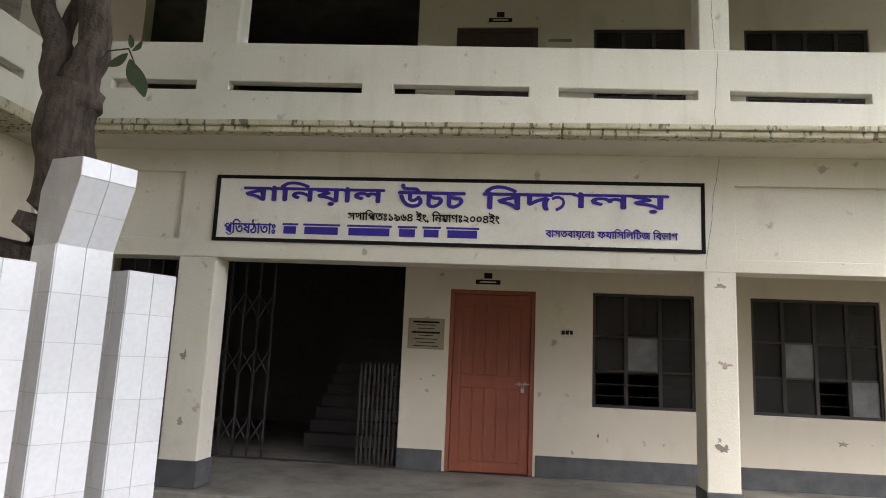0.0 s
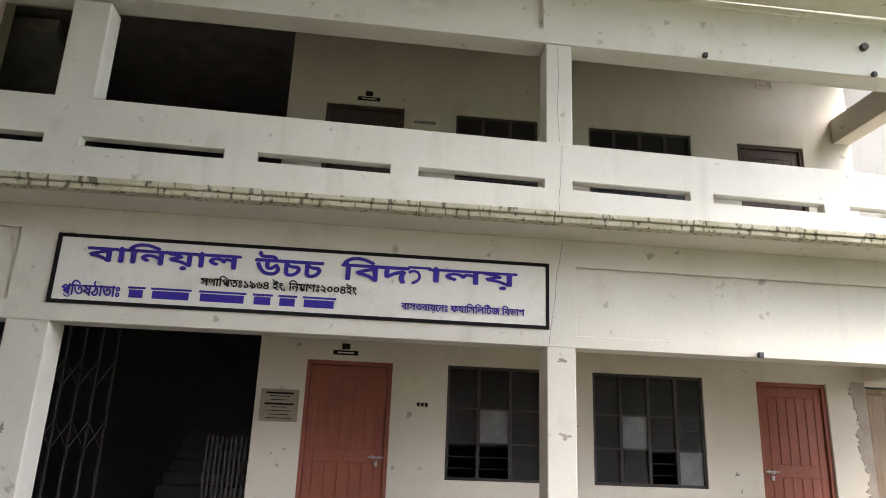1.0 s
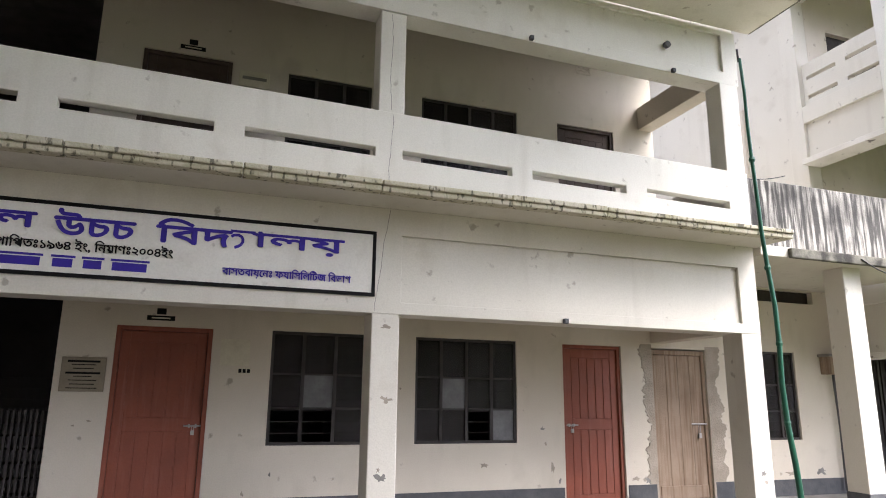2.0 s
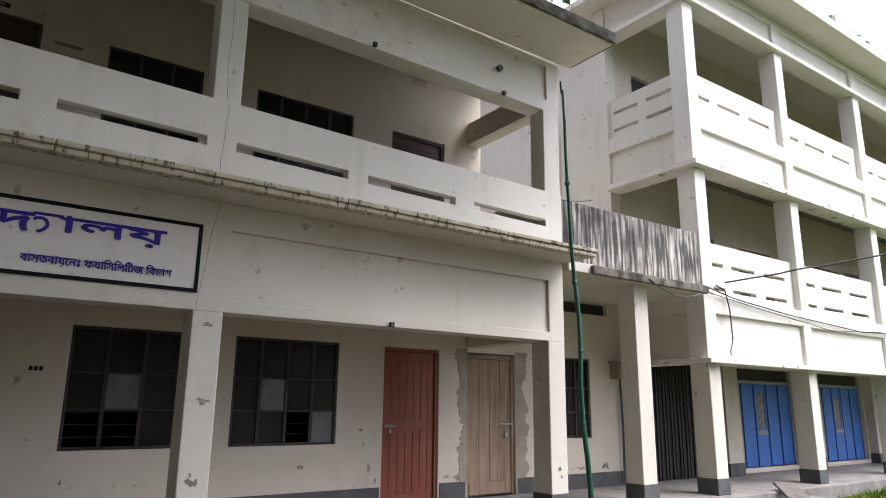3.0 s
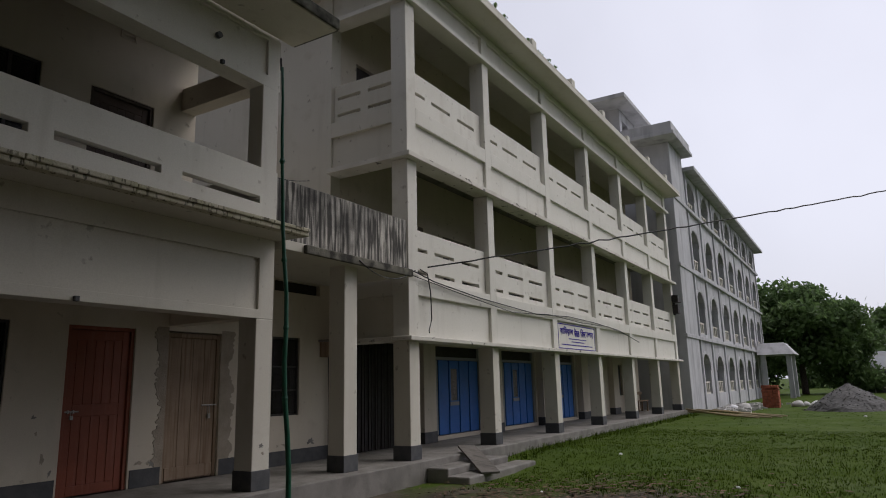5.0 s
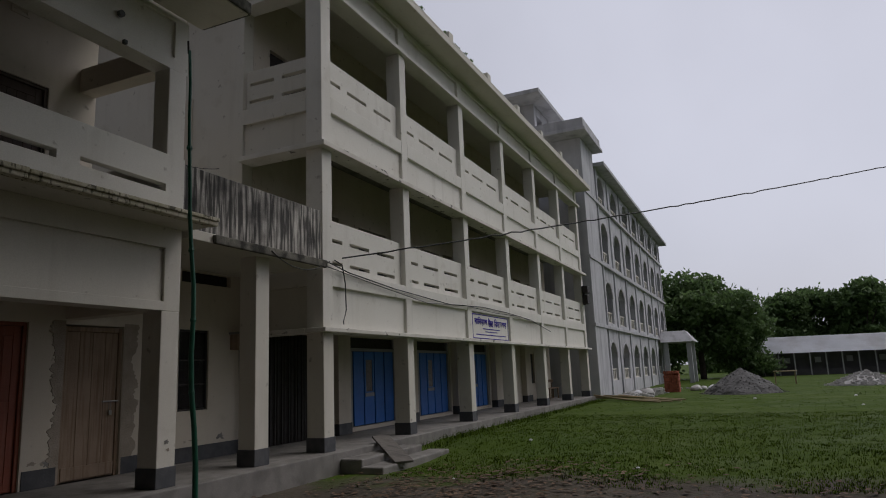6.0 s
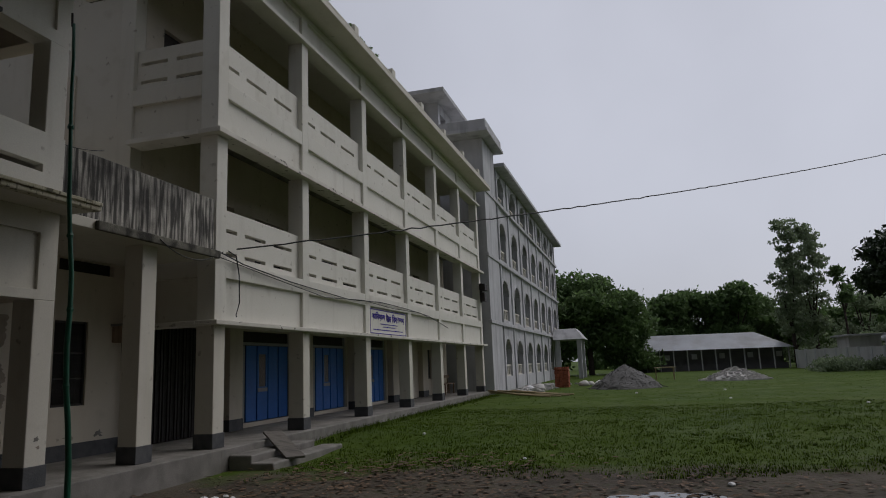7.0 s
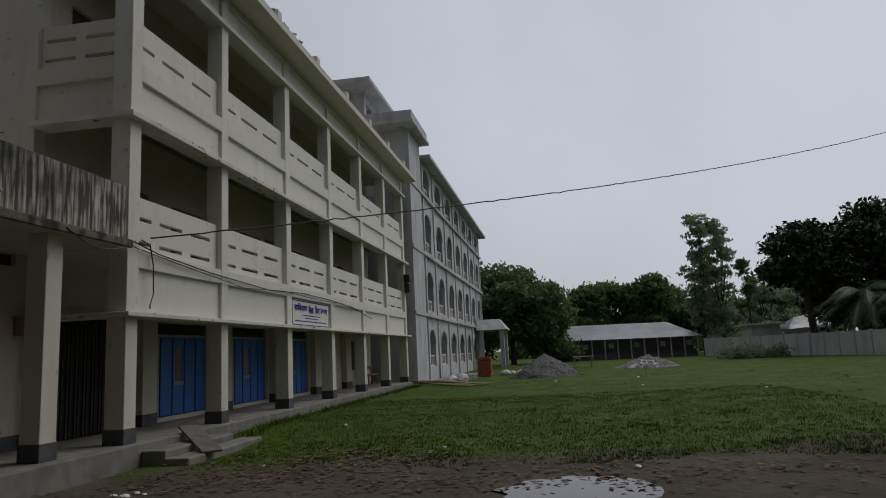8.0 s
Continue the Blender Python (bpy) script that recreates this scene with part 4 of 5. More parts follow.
for i, (x, z, w, h, y) in enumerate([(1.6, 1.02, 0.09, 0.07, F), (1.56, 1.1, 0.03, 0.04, F), (1.6, 2.47, 0.08, 0.04, F), (-3.45, 1.62, 0.06, 0.07, F), (-3.42, 1.0, 0.05, 0.05, F), (1.62, 1.75, 0.07, 0.05, F), (6.25, 0.95, 0.07, 0.05, F), (6.28, 0.85, 0.05, 0.03, F),
                                     (3.45, 0.95, 0.08, 0.05, 0), (4.3, 1.4, 0.05, 0.04, 0), (4.35, 1.2, 0.03, 0.05, 0), (4.45, 0.9, 0.04, 0.1, 0), (4.55, 0.72, 0.03, 0.07, 0), (0.45, 0.7, 0.03, 0.05, 0), (5.75, 0.72, 0.1, 0.05, 0), (5.95, 0.7, 0.07, 0.08, 0), (7.9, 0.8, 0.2, 0.06, 0), (8.6, 0.72, 0.16, 0.05, 0), (9.2, 0.75, 0.14, 0.07, 0), (-1.2, 1.5, 0.04, 0.02, 0), (-1.35, 1.45, 0.03, 0.02, 0), (0.75, 0.9, 0.02, 0.04, 0), (2.3, 1.9, 0.02, 0.02, 0), (2.2, 1.7, 0.03, 0.015, 0)]):
    scar(x, z, w, h, y, i * 3.7, school, raw_plaster if i % 3 else cement)

# ---- collapsible gate across the stair hall ----
gate = thing("collapsible_gate", (-3.5, 0.1, FL), "dark steel collapsible gate standing half open", "gate")


def pickets(x0, x1, n, top=2.98):
    for k in range(n):
        x = x0 + (x1 - x0) * k / max(n - 1, 1)
        part("picket", boxes((x - 0.012, x + 0.012, 0.09, 0.115, FL + 0.02, top)), dark_metal, gate)


pickets(-5.35, -3.28, 12)
for z in (2.25, 1.55, 0.72):
    for k in range(11):
        xa = -5.35 + 0.188 * k
        bm = bmesh.new()
        for s in (1, -1):
            tube(bm, [(xa, 0.085 if s > 0 else 0.12, z - s * 0.16), (xa + 0.188, 0.085 if s > 0 else 0.12, z + s * 0.16)], 0.009, 4)
        part("lattice", bm, dark_metal, gate)
pickets(-2.1, -1.66, 9, top=1.62)
part("top_rail", boxes((-5.4, -1.6, 0.07, 0.14, 2.985, 3.03)), dark_metal, gate)
part("floor_rail", boxes((-5.4, -1.6, 0.085, 0.12, FL, FL + 0.018)), dark_metal, gate)

# stair flight inside the hall, steps coloured dark for the hall's shade
stair = thing("staircase", (-4.8, 2.5, FL), "dim concrete staircase in the hall", "stairs")
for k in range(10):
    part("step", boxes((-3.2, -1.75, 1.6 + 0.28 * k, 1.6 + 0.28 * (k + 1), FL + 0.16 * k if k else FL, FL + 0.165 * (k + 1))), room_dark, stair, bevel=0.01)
bm = bmesh.new()
vs = [bm.verts.new((x, y, z)) for x in (-6.6, -4.9) for y, z in ((0.4, 6.9), (0.4, 7.1), (3.4, 5.2), (3.4, 5.0))]
for f in ((0, 1, 2, 3), (7, 6, 5, 4), (0, 4, 5, 1), (1, 5, 6, 2), (2, 6, 7, 3), (3, 7, 4, 0)):
    bm.faces.new([vs[i] for i in f])
part("upper_flight", bm, cement, stair)

# ---- flag pole ----
pole = thing("flag_pole", (5.64, -2.9, GZ), "thin green painted bamboo flag pole, slightly leaning", "pole")
pts = [(5.68 - 0.30 * (k / 14) + 0.02 * math.sin(k * 1.1), -2.9 + 0.012 * math.sin(k * 1.7), -0.05 + 5.65 * k / 14) for k in range(15)]
part("shaft", tube(bmesh.new(), pts, [0.034 - 0.017 * k / 14 for k in range(15)], 10), green_paint, pole, smooth=True)
for k in (4, 6, 8, 11):
    x, y, z = pts[k]
    part("knot", tube(bmesh.new(), [(x, y, z - 0.025), (x, y, z), (x, y, z + 0.025)], [0.03, 0.036, 0.029], 10), green_paint, pole, "pale lashed joint")
part("tip", tube(bmesh.new(), [(5.38, -2.9, 5.56), (5.37, -2.9, 5.72)], 0.012, 6), dark_metal, pole)

# ---- tiled memorial pillars ----
def pillar(x, y, top, bent, seed):
    th = radians(61)
    u, w = Vector((math.sin(th), -math.cos(th), 0)), Vector((math.cos(th), math.sin(th), 0))
    o = Vector((x, y, 0))
    p = thing("memorial_pillar", (x, y, GZ), "white tiled memorial pillar with a forward-bent head" if bent else "white tiled straight memorial pillar", "monument", "memorial pillars")
    W, D = 0.18, 0.30
    prof = [(0.0, GZ), (0.0, top)] + ([(0.17, top + 0.41), (0.17, top + 0.53), (-D + 0.10, top + 0.56), (-D, top + 0.36)] if bent else [(-D, top)]) + [(-D, GZ)]
    bm = bmesh.new()
    sides = [[bm.verts.new(o + u * a + w * s + Vector((0, 0, z))) for a, z in prof] for s in (-W, W)]
    n = len(prof)
    for k in range(n):
        bm.faces.new([sides[0][k], sides[1][k], sides[1][(k + 1) % n], sides[0][(k + 1) % n]])
    bm.faces.new(sides[0][::-1])
    bm.faces.new(sides[1])
    bmesh.ops.recalc_face_normals(bm, faces=bm.faces)
    part("core", bm, grout, p)

    def tiles(p0, ea, eb, na, nb, nrm):
        for i in range(na):
            for j in range(nb):
                g = 0.0022
                q = [p0 + ea * ((i + da) / na) + eb * ((j + db) / nb) + ea.normalized() * (g if da == 0 else -g) + eb.normalized() * (g if db == 0 else -g) for da, db in ((0, 0), (1, 0), (1, 1), (0, 1))]
                bm2 = bmesh.new()
                lo = [bm2.verts.new(c) for c in q]
                jit = nrm * 0.001 * pr.uniform(-1, 1)
                hi = [bm2.verts.new(c + nrm * 0.006 + jit) for c in q]
                bm2.faces.new(hi)
                for k in range(4):
                    bm2.faces.new([lo[k], lo[(k + 1) % 4], hi[(k + 1) % 4], hi[k]])
                bmesh.ops.recalc_face_normals(bm2, faces=bm2.faces)
                part("tile", bm2, tile, p)

    Z = Vector((0, 0, 1))
    rows = max(1, round((top - GZ) / 0.29))
    tiles(o - w * W + Z * GZ, w * 2 * W, Z * (top - GZ), 2, rows, u)
    tiles(o - u * D - w * W + Z * GZ, u * D, Z * (top - GZ), 2, rows, -w)
    if bent:
        a, b = o + Z * top, o + u * 0.17 + Z * (top + 0.41)
        tiles(a - w * W, w * 2 * W, b - a, 2, 2, (b - a).cross(w * -1).normalized())
        tiles(b - w * W, w * 2 * W, Z * 0.12, 2, 1, u)
    else:
        tiles(o - u * D - w * W + Z * top, u * D, w * 2 * W, 2, 2, Z)
    return p


pillar(-3.01, -4.2, 2.30, True, 1)
pillar(-2.82, -3.7, 2.20, False, 2)
pillar(-3.16, -4.7, 2.15, False, 3)
single("memorial_base", boxes((-4.1, -2.1, -5.3, -3.2, -0.05, 0.32)), cement, "low cement base under the memorial", "base", bevel=0.02)

# ---- link veranda and block details ----
shutter = thing("collapsible_gate", (11.4, 0.1, FL), "closed dark steel collapsible gate", "gate")
for k in range(20):
    x = 10.4 + 0.113 * k
    part("picket", boxes((x, x + 0.05, 0.13 + 0.02 * (k % 2), 0.16 + 0.02 * (k % 2), FL, 2.6)), dark_metal, shutter)
part("backing", boxes((10.36, 12.59, 0.2, 0.22, FL, 2.6)), dark_metal, shutter)
for x0, x1 in DOORS2:
    zt = 2.28
    d = part("door", boxes((x0, x0 + 0.06, 0.16, 0.24, FL + 0.1, 2.62), (x1 - 0.06, x1, 0.16, 0.24, FL + 0.1, 2.62), (x0 + 0.06, x1 - 0.06, 0.15, 0.24, zt + 0.01, zt + 0.08), (x0 + 0.06, x1 - 0.06, 0.12, 0.3, FL, FL + 0.1)), grey_paint, block, "blue steel folding door with a grey frame", bevel=0.006)
    part("transom", boxes((x0 + 0.06, x1 - 0.06, 0.22, 0.24, zt + 0.08, 2.62)), dark_metal, d, "dark transom over the door")
    part("backing", boxes((x0 + 0.06, x1 - 0.06, 0.235, 0.25, FL + 0.1, zt + 0.01)), dark_metal, d)
    edges = [x0 + 0.06, x0 + 0.42]
    w = (x1 - 0.06 - edges[1]) / 4
    edges += [edges[1] + w * (k + 1) for k in range(4)]
    for k, (a, b) in enumerate(zip(edges, edges[1:])):
        if k == 0:
            part("leaf", boxes((a, b - 0.02, 0.185, 0.21, FL + 0.11, zt)), grey_paint, d, "fixed grey side panel", bevel=0.004)
        elif k == 2:
            part("leaf", holed(a + 0.02, b - 0.02, FL + 0.11, zt, 0.18, 0.21, [(a + 0.09, b - 0.09, 1.30, 2.08)]), blue_paint, d, bevel=0.004)
            for i in range(7):
                xx = a + 0.09 + (b - a - 0.18) * (i + 0.5) / 7
                part("grille_bar", tube(bmesh.new(), [(xx, 0.195, 1.30), (xx, 0.195, 2.08)], 0.009, 5), steel, d)
            part("mid_rail", boxes((a + 0.04, b - 0.04, 0.165, 0.179, 1.18, 1.27)), grey_paint, d, "pale grey lock rail")
        else:
            part("leaf", boxes((a + 0.028, b - 0.028, 0.18, 0.21, FL + 0.11, zt)), blue_paint, d, bevel=0.004)
part("window", boxes((27.7, 28.5, 0.18, 0.22, 1.1, 2.35)), dark_metal, block, "dark shuttered window")
for k in range(6):
    for z in (4.2, 7.5):
        part("window", boxes((10.6 + 3.5 * k, 12.0 + 3.5 * k, 0.2, 0.23, z, z + 1.2)), dark_metal, block, "dark upper window")
bench = thing("wooden_bench", (28.9, -0.5, FL), "plain wooden bench on the veranda", "bench")
part("seat", boxes((28.2, 29.8, -0.6, -0.3, 0.83, 0.87)), bare_wood, bench, bevel=0.006)
for x in (28.3, 29.65):
    for y in (-0.58, -0.36):
        part("leg", boxes((x, x + 0.06, y, y + 0.05, FL, 0.829)), bare_wood, bench)
part("back_rail", boxes((28.2, 29.8, -0.32, -0.29, 1.1, 1.22)), bare_wood, bench, bevel=0.006)
for x in (28.3, 29.65):
    part("back_post", boxes((x, x + 0.05, -0.289, -0.25, FL, 1.22)), bare_wood, bench)

sign2 = thing("block_sign", (18.4, G, 2.9), "white school name banner with violet lettering", "sign")
part("board", boxes((16.95, 19.85, G + 0.03, G + 0.068, 2.60, 3.25)), white_wash, sign2, bevel=0.004)
part("border", holed(16.93, 19.87, 2.585, 3.265, G + 0.022, G + 0.031, [(16.95, 19.85, 2.605, 3.245)]), ink_violet, sign2)
school_name((17.08, 18.05, 18.15, 18.55, 18.65, 19.05, 19.18, 19.72), 2.95, 3.19, 0.022, G + 0.026, sign2)
for z, a, b in ((2.87, 17.7, 19.1), (2.79, 17.9, 18.9), (2.70, 17.15, 19.6)):
    part("line_of_writing", boxes((a, b, G + 0.022, G + 0.0295, z - 0.012, z + 0.012)), ink_violet, sign2)
cage = thing("meter_cage", (30.6, G, 5.0), "dark steel box fixed to the end column", "box")
part("box", boxes((30.35, 30.95, G - 0.3, G - 0.02, 5.05, 5.35)), dark_metal, cage, bevel=0.01)
part("box", boxes((30.45, 30.9, G - 0.25, G - 0.02, 4.55, 4.95)), dark_metal, cage, bevel=0.01)
part("box_bracket", boxes((30.6, 30.7, G - 0.1, G, 4.5, 5.4)), dark_metal, cage)
for x in (14.8, 17.6, 20.4, 23.2, 26.0, 28.8):
    part("roof_stub", boxes((x - 0.14, x + 0.14, -2.41, -2.16, 10.2, 10.2 + 0.22)), cream_pale, block, "short concrete stub on the roof edge", bevel=0.02)
# recess, drawn as a darker grey plate, and window on the block's end wall
part("wall_recess", boxes((X0 + 0.10, X0 + 0.119, 0.9, 2.1, 5.05, 5.32)), cement, block)
part("downpipe", boxes((X0 + 0.06, X0 + 0.119, 1.55, 1.75, 5.3, 7.6)), cream, block, bevel=0.01)

# ---- steps, plank, plinth edge ----
single("step", boxes((9.95, 12.25, -2.42, -1.985, -0.05, 0.285)), cement, "worn cement entrance step", "step", bevel=0.025, group="entrance steps")
single("step", boxes((9.90, 12.60, -2.86, -2.425, -0.05, 0.165)), cement, "low worn cement entrance step", "step", bevel=0.025, group="entrance steps")
ramp_board = single("plank", boxes((-0.17, 0.17, -0.75, 0.75, -0.02, 0.02)), weathered_wood, "grey wooden plank sloping down over the steps", "plank", bevel=0.006)
ramp_board.matrix_world = pose(11.0, -2.42, 0.345, 13, 0, -44)

# ---- cables ----
def cable(name, pts, r, label):
    return single(name, tube(bmesh.new(), pts, r, 5), rubber, label, "cable")


def sagging(a, b, sagm, n=40, wob=0.0):
    a, b = Vector(a), Vector(b)
    return [a.lerp(b, k / n) - Vector((0, 0, 4 * sagm * (k / n) * (1 - k / n) + wob * noise.noise((k * 0.9, 2, 1)))) for k in range(n + 1)]


cable("overhead_cable", sagging((10.3, -1.86, 3.86), (34.2, -27.5, 11.65), 0.55, 160, 0.03), 0.015, "black overhead service cable across the lawn")
cable("wall_cable", [(9.62, G - 0.02, 3.77), (10.0, G - 0.04, 3.72), (10.6, G - 0.04, 3.62), (12.4, G - 0.03, 3.49), (15.4, G - 0.03, 3.37), (17.6, G - 0.03, 3.47), (19.8, G - 0.03, 3.44), (22.2, G - 0.03, 3.35), (24.6, G - 0.03, 3.05)], 0.013, "loose black cable along the block's front")
cable("wall_cable", [(10.1, G - 0.04, 3.80), (10.34, G - 0.05, 3.74), (10.44, G - 0.05, 3.4), (10.46, G - 0.05, 2.9), (10.36, G - 0.05, 2.68), (10.2, G - 0.16, 2.62)], 0.012, "hanging loop of black cable")
cable("wall_cable", [(9.7, G - 0.05, 3.66), (11.5, G - 0.05, 3.50), (14.0, G - 0.05, 3.30), (16.2, G - 0.05, 3.42), (18.6, G - 0.05, 3.36), (21.0, G - 0.05, 3.40), (23.4, G - 0.05, 3.2)], 0.009, "second loose black cable along the block's front")
cable("link_cable", sagging((8.1, -1.98, 3.66), (9.75, -1.95, 3.72), 0.22, 16), 0.009, "thin slack cable under the link roof")
cable("link_cable", sagging((6.42, F - 0.02, 4.62), (7.0, -1.9, 4.72), 0.02, 6), 0.006, "thin cable stub at the parapet end")


# ---- trees and plants ----
def leaf_cloud(blobs, count, size, seed, droop=0.0, hollow=0.55, squash=0.6):
    """Many small two-triangle leaves in clumps round the given blobs (x, y, z, radius)."""
    r = np.random.default_rng(seed)
    wts = np.array([b[3] ** 2 for b in blobs])
    verts, faces = [], []
    clumps = []
    for bi in r.choice(len(blobs), size=max(count // 14, 1), p=wts / wts.sum()):
        x, y, z, rad = blobs[bi]
        d = r.normal(size=3)
        d /= np.linalg.norm(d)
        k = rad * (hollow + (1 - hollow) * r.random()) * (0.85 + 0.35 * r.random())
        clumps.append((x + d[0] * k, y + d[1] * k, z + d[2] * k * squash / 0.6 * 0.75, rad))
    for cx, cy, cz, rad in clumps:
        spread = min(rad * 0.22, size * 3.2)
        for _ in range(14):
            p = np.array((cx, cy, cz)) + r.normal(size=3) * spread * (1, 1, 0.6)
            a = r.normal(size=3)
            a[2] -= droop
            a /= np.linalg.norm(a)
            b = np.cross(a, r.normal(size=3))
            b /= np.linalg.norm(b) + 1e-9
            s = size * (0.6 + 0.8 * r.random())
            i = len(verts)
            verts += [tuple(p - a * s * 0.5), tuple(p + b * s * 0.24), tuple(p + a * s * 0.5), tuple(p - b * s * 0.24)]
            faces.append((i, i + 1, i + 2, i + 3))
    me = bpy.data.meshes.new("crown")
    me.from_pydata(verts, [], faces)
    return me


def tree(name, base, limbs, blobs, count, size, material, label, seed, droop=0.0, hollow=0.55):
    t = thing(name, base, label, "tree")
    bm = bmesh.new()
    for pts, r0, r1 in limbs:
        n = 7
        full = []
        for i in range(len(pts) - 1):
            for k in range(n):
                f = k / n
                full.append(Vector(pts[i]).lerp(Vector(pts[i + 1]), f) + Vector((noise.noise((seed, i + f, 1)), noise.noise((seed, i + f, 9)), 0)) * r0 * 0.5)
        full.append(Vector(pts[-1]))
        m = len(full) - 1
        tube(bm, full, [(r0 + (r1 - r0) * k / m) * (1 + 0.12 * noise.noise((k * 0.7, seed, 2))) for k in range(m + 1)], 12)
    part("trunk", bm, bark, t, smooth=True)
    me = leaf_cloud(blobs, count, size, seed, droop, hollow)
    me.materials.append(material)
    part("crown", me, material, t)
    return t


# forked tree beside the memorial; unseen crown widened over the yard to shade walls
tree("yard_tree", (-4.3, -3.3, GZ), [
    ([(-4.35, -3.3, 0.1), (-4.18, -3.38, 1.6), (-4.0, -3.4, 2.4), (-3.78, -3.4, 3.05), (-3.80, -3.4, 3.7)], 0.24, 0.21),
    ([(-3.74, -3.4, 3.5), (-3.72, -3.4, 3.9), (-3.75, -3.4, 4.5), (-3.5, -3.7, 6.0), (-2.8, -4.3, 7.4)], 0.16, 0.06),
    ([(-3.86, -3.4, 3.5), (-4.0, -3.4, 4.0), (-4.18, -3.4, 4.4), (-4.3, -3.8, 5.6), (-4.4, -4.6, 7.2)], 0.13, 0.05),
    ([(-3.98, -3.36, 3.75), (-4.02, -3.3, 4.3), (-3.95, -3.2, 5.0), (-3.9, -3.3, 6.6)], 0.07, 0.04),
    ([(-2.8, -4.3, 7.4), (-1.0, -5.0, 8.2), (1.5, -5.6, 8.6), (5.0, -5.4, 9.2), (7.6, -5.0, 9.7)], 0.06, 0.02)],
    [(-3.5, -4.5, 8.2, 1.9), (-1.6, -5.4, 8.5, 1.8), (0.3, -6.0, 8.6, 1.7), (-4.8, -5.5, 8.0, 1.9), (-2.2, -7.5, 8.6, 1.8), (1.4, -7.6, 8.7, 1.5), (-4.5, -8.0, 8.4, 1.8), (1.9, -5.8, 8.6, 1.3), (3.4, -5.4, 9.0, 1.5), (5.2, -5.2, 9.3, 1.5), (7.0, -4.9, 9.6, 1.4), (8.2, -5.0, 9.9, 1.2), (3.8, -7.4, 9.2, 1.6), (5.8, -7.0, 9.6, 1.4), (0.6, -4.4, 9.0, 1.3), (-1.4, -3.9, 8.8, 1.3), (-1.0, -9.8, 9.0, 1.9), (2.0, -10.2, 9.3, 1.8), (-5.0, -11.0, 8.8, 1.9), (5.0, -9.6, 9.6, 1.7), (-6.5, -7.0, 9.4, 1.8)],
    62000, 0.24, leaf, "dark forked tree trunk, leafy crown overhead widened unseen to add shade", 11)
# sprig with broad leaves hanging from the trunk
sprig = thing("leafy_sprig", (-3.2, -4.0, 3.75), "small sprig of broad green leaves on the trunk", "plant")
part("stem", tube(bmesh.new(), [(-3.55, -3.5, 3.9), (-3.3, -3.8, 3.82), (-3.02, -4.0, 3.74), (-2.95, -4.0, 3.6)], 0.006, 5), bark, sprig)


def broad_leaf(p, d, length, width, roll=0.0):
    p, d = Vector(p), Vector(d).normalized()
    side = d.cross(Vector((0.3, -1, 0.2))).normalized()
    nrm = side.cross(d)
    bm = bmesh.new()
    rows = []
    for k in range(7):
        f = k / 6
        wv = width * math.sin(math.pi * min(f * 0.94 + 0.03, 1)) ** 0.8
        c = p + d * length * f - nrm * 0.02 * math.sin(f * 3)
        rows.append([bm.verts.new(c + side * wv * s + nrm * 0.012 * abs(s)) for s in (-0.5, 0, 0.5)])
    for a, b in zip(rows, rows[1:]):
        for k in range(2):
            bm.faces.new([a[k], a[k + 1], b[k + 1], b[k]])
    return bm


for p, d, l, w in (((-3.02, -4.0, 3.70), (-0.9, 0, -0.55), 0.17, 0.075), ((-3.0, -4.0, 3.66), (0.25, 0, -1), 0.20, 0.085), ((-2.96, -4.0, 3.62), (0.35, 0.1, -0.95), 0.24, 0.09), ((-3.0, -4.0, 3.74), (-0.2, 0, 0.9), 0.11, 0.04), ((-2.99, -4.0, 3.72), (0.4, 0, 0.5), 0.10, 0.04)):
    part("leaf", broad_leaf(p, d, l, w), leaf_dark, sprig, smooth=True)
# drooping twigs at the crown's edge
twig = thing("hanging_twig", (4.2, -5.0, 5.6), "drooping leafy twig at the edge of the crown", "plant")
part("stem", tube(bmesh.new(), [(1.9, -5.8, 8.1), (3.6, -5.3, 6.9), (4.6, -5.1, 6.1), (5.2, -5.0, 5.95)], 0.012, 5), bark, twig)
me = leaf_cloud([(4.55, -5.0, 6.2, 0.28), (5.25, -5.0, 6.05, 0.22), (3.7, -5.2, 6.75, 0.4), (3.35, -5.0, 5.25, 0.3), (3.0, -5.1, 5.3, 0.3)], 700, 0.09, 5, 0.5, 0.2)
me.materials.append(leaf)
part("leaves", me, leaf, twig)
part("stem", tube(bmesh.new(), [(3.6, -5.3, 6.9), (3.5, -5.1, 6.0), (3.3, -5.0, 5.2)], 0.008, 5), bark, twig)

rt = random.Random(21)


def blobs_in(x, y, z0, z1, rx, ry, n, rad, seed):
    r = random.Random(seed)
    out = []
    for _ in range(n):
        f = r.random()
        k = math.sin(math.pi * (0.15 + 0.75 * f)) ** 0.7
        a = r.uniform(0, 2 * math.pi)
        q = math.sqrt(r.random())
        out.append((x + rx * k * q * math.cos(a), y + ry * k * q * math.sin(a), z0 + (z1 - z0) * f, rad * r.uniform(0.7, 1.25)))
    return out


def limbs_to(base, r0, blobs, n, fork):
    x, y, z = base
    out = [([base, (x + 0.1, y + 0.1, z + fork)], r0, r0 * 0.75)]
    for b in blobs[:n]:
        out.append(([(x + 0.1, y + 0.1, z + fork * 0.95), ((x + b[0]) / 2, (y + b[1]) / 2, (z + fork + b[2]) / 2), b[:3]], r0 * 0.45, r0 * 0.08))
    return out


def far_tree(base, z0, z1, rx, ry, n, rad, count, size, material, label, seed, fork, r0=0.3, droop=0.0):
    bl = blobs_in(base[0], base[1], z0, z1, rx, ry, n, rad, seed)
    tree("tree", base, limbs_to(base, r0, bl, 9, fork), bl, count, size, material, label, seed, droop)


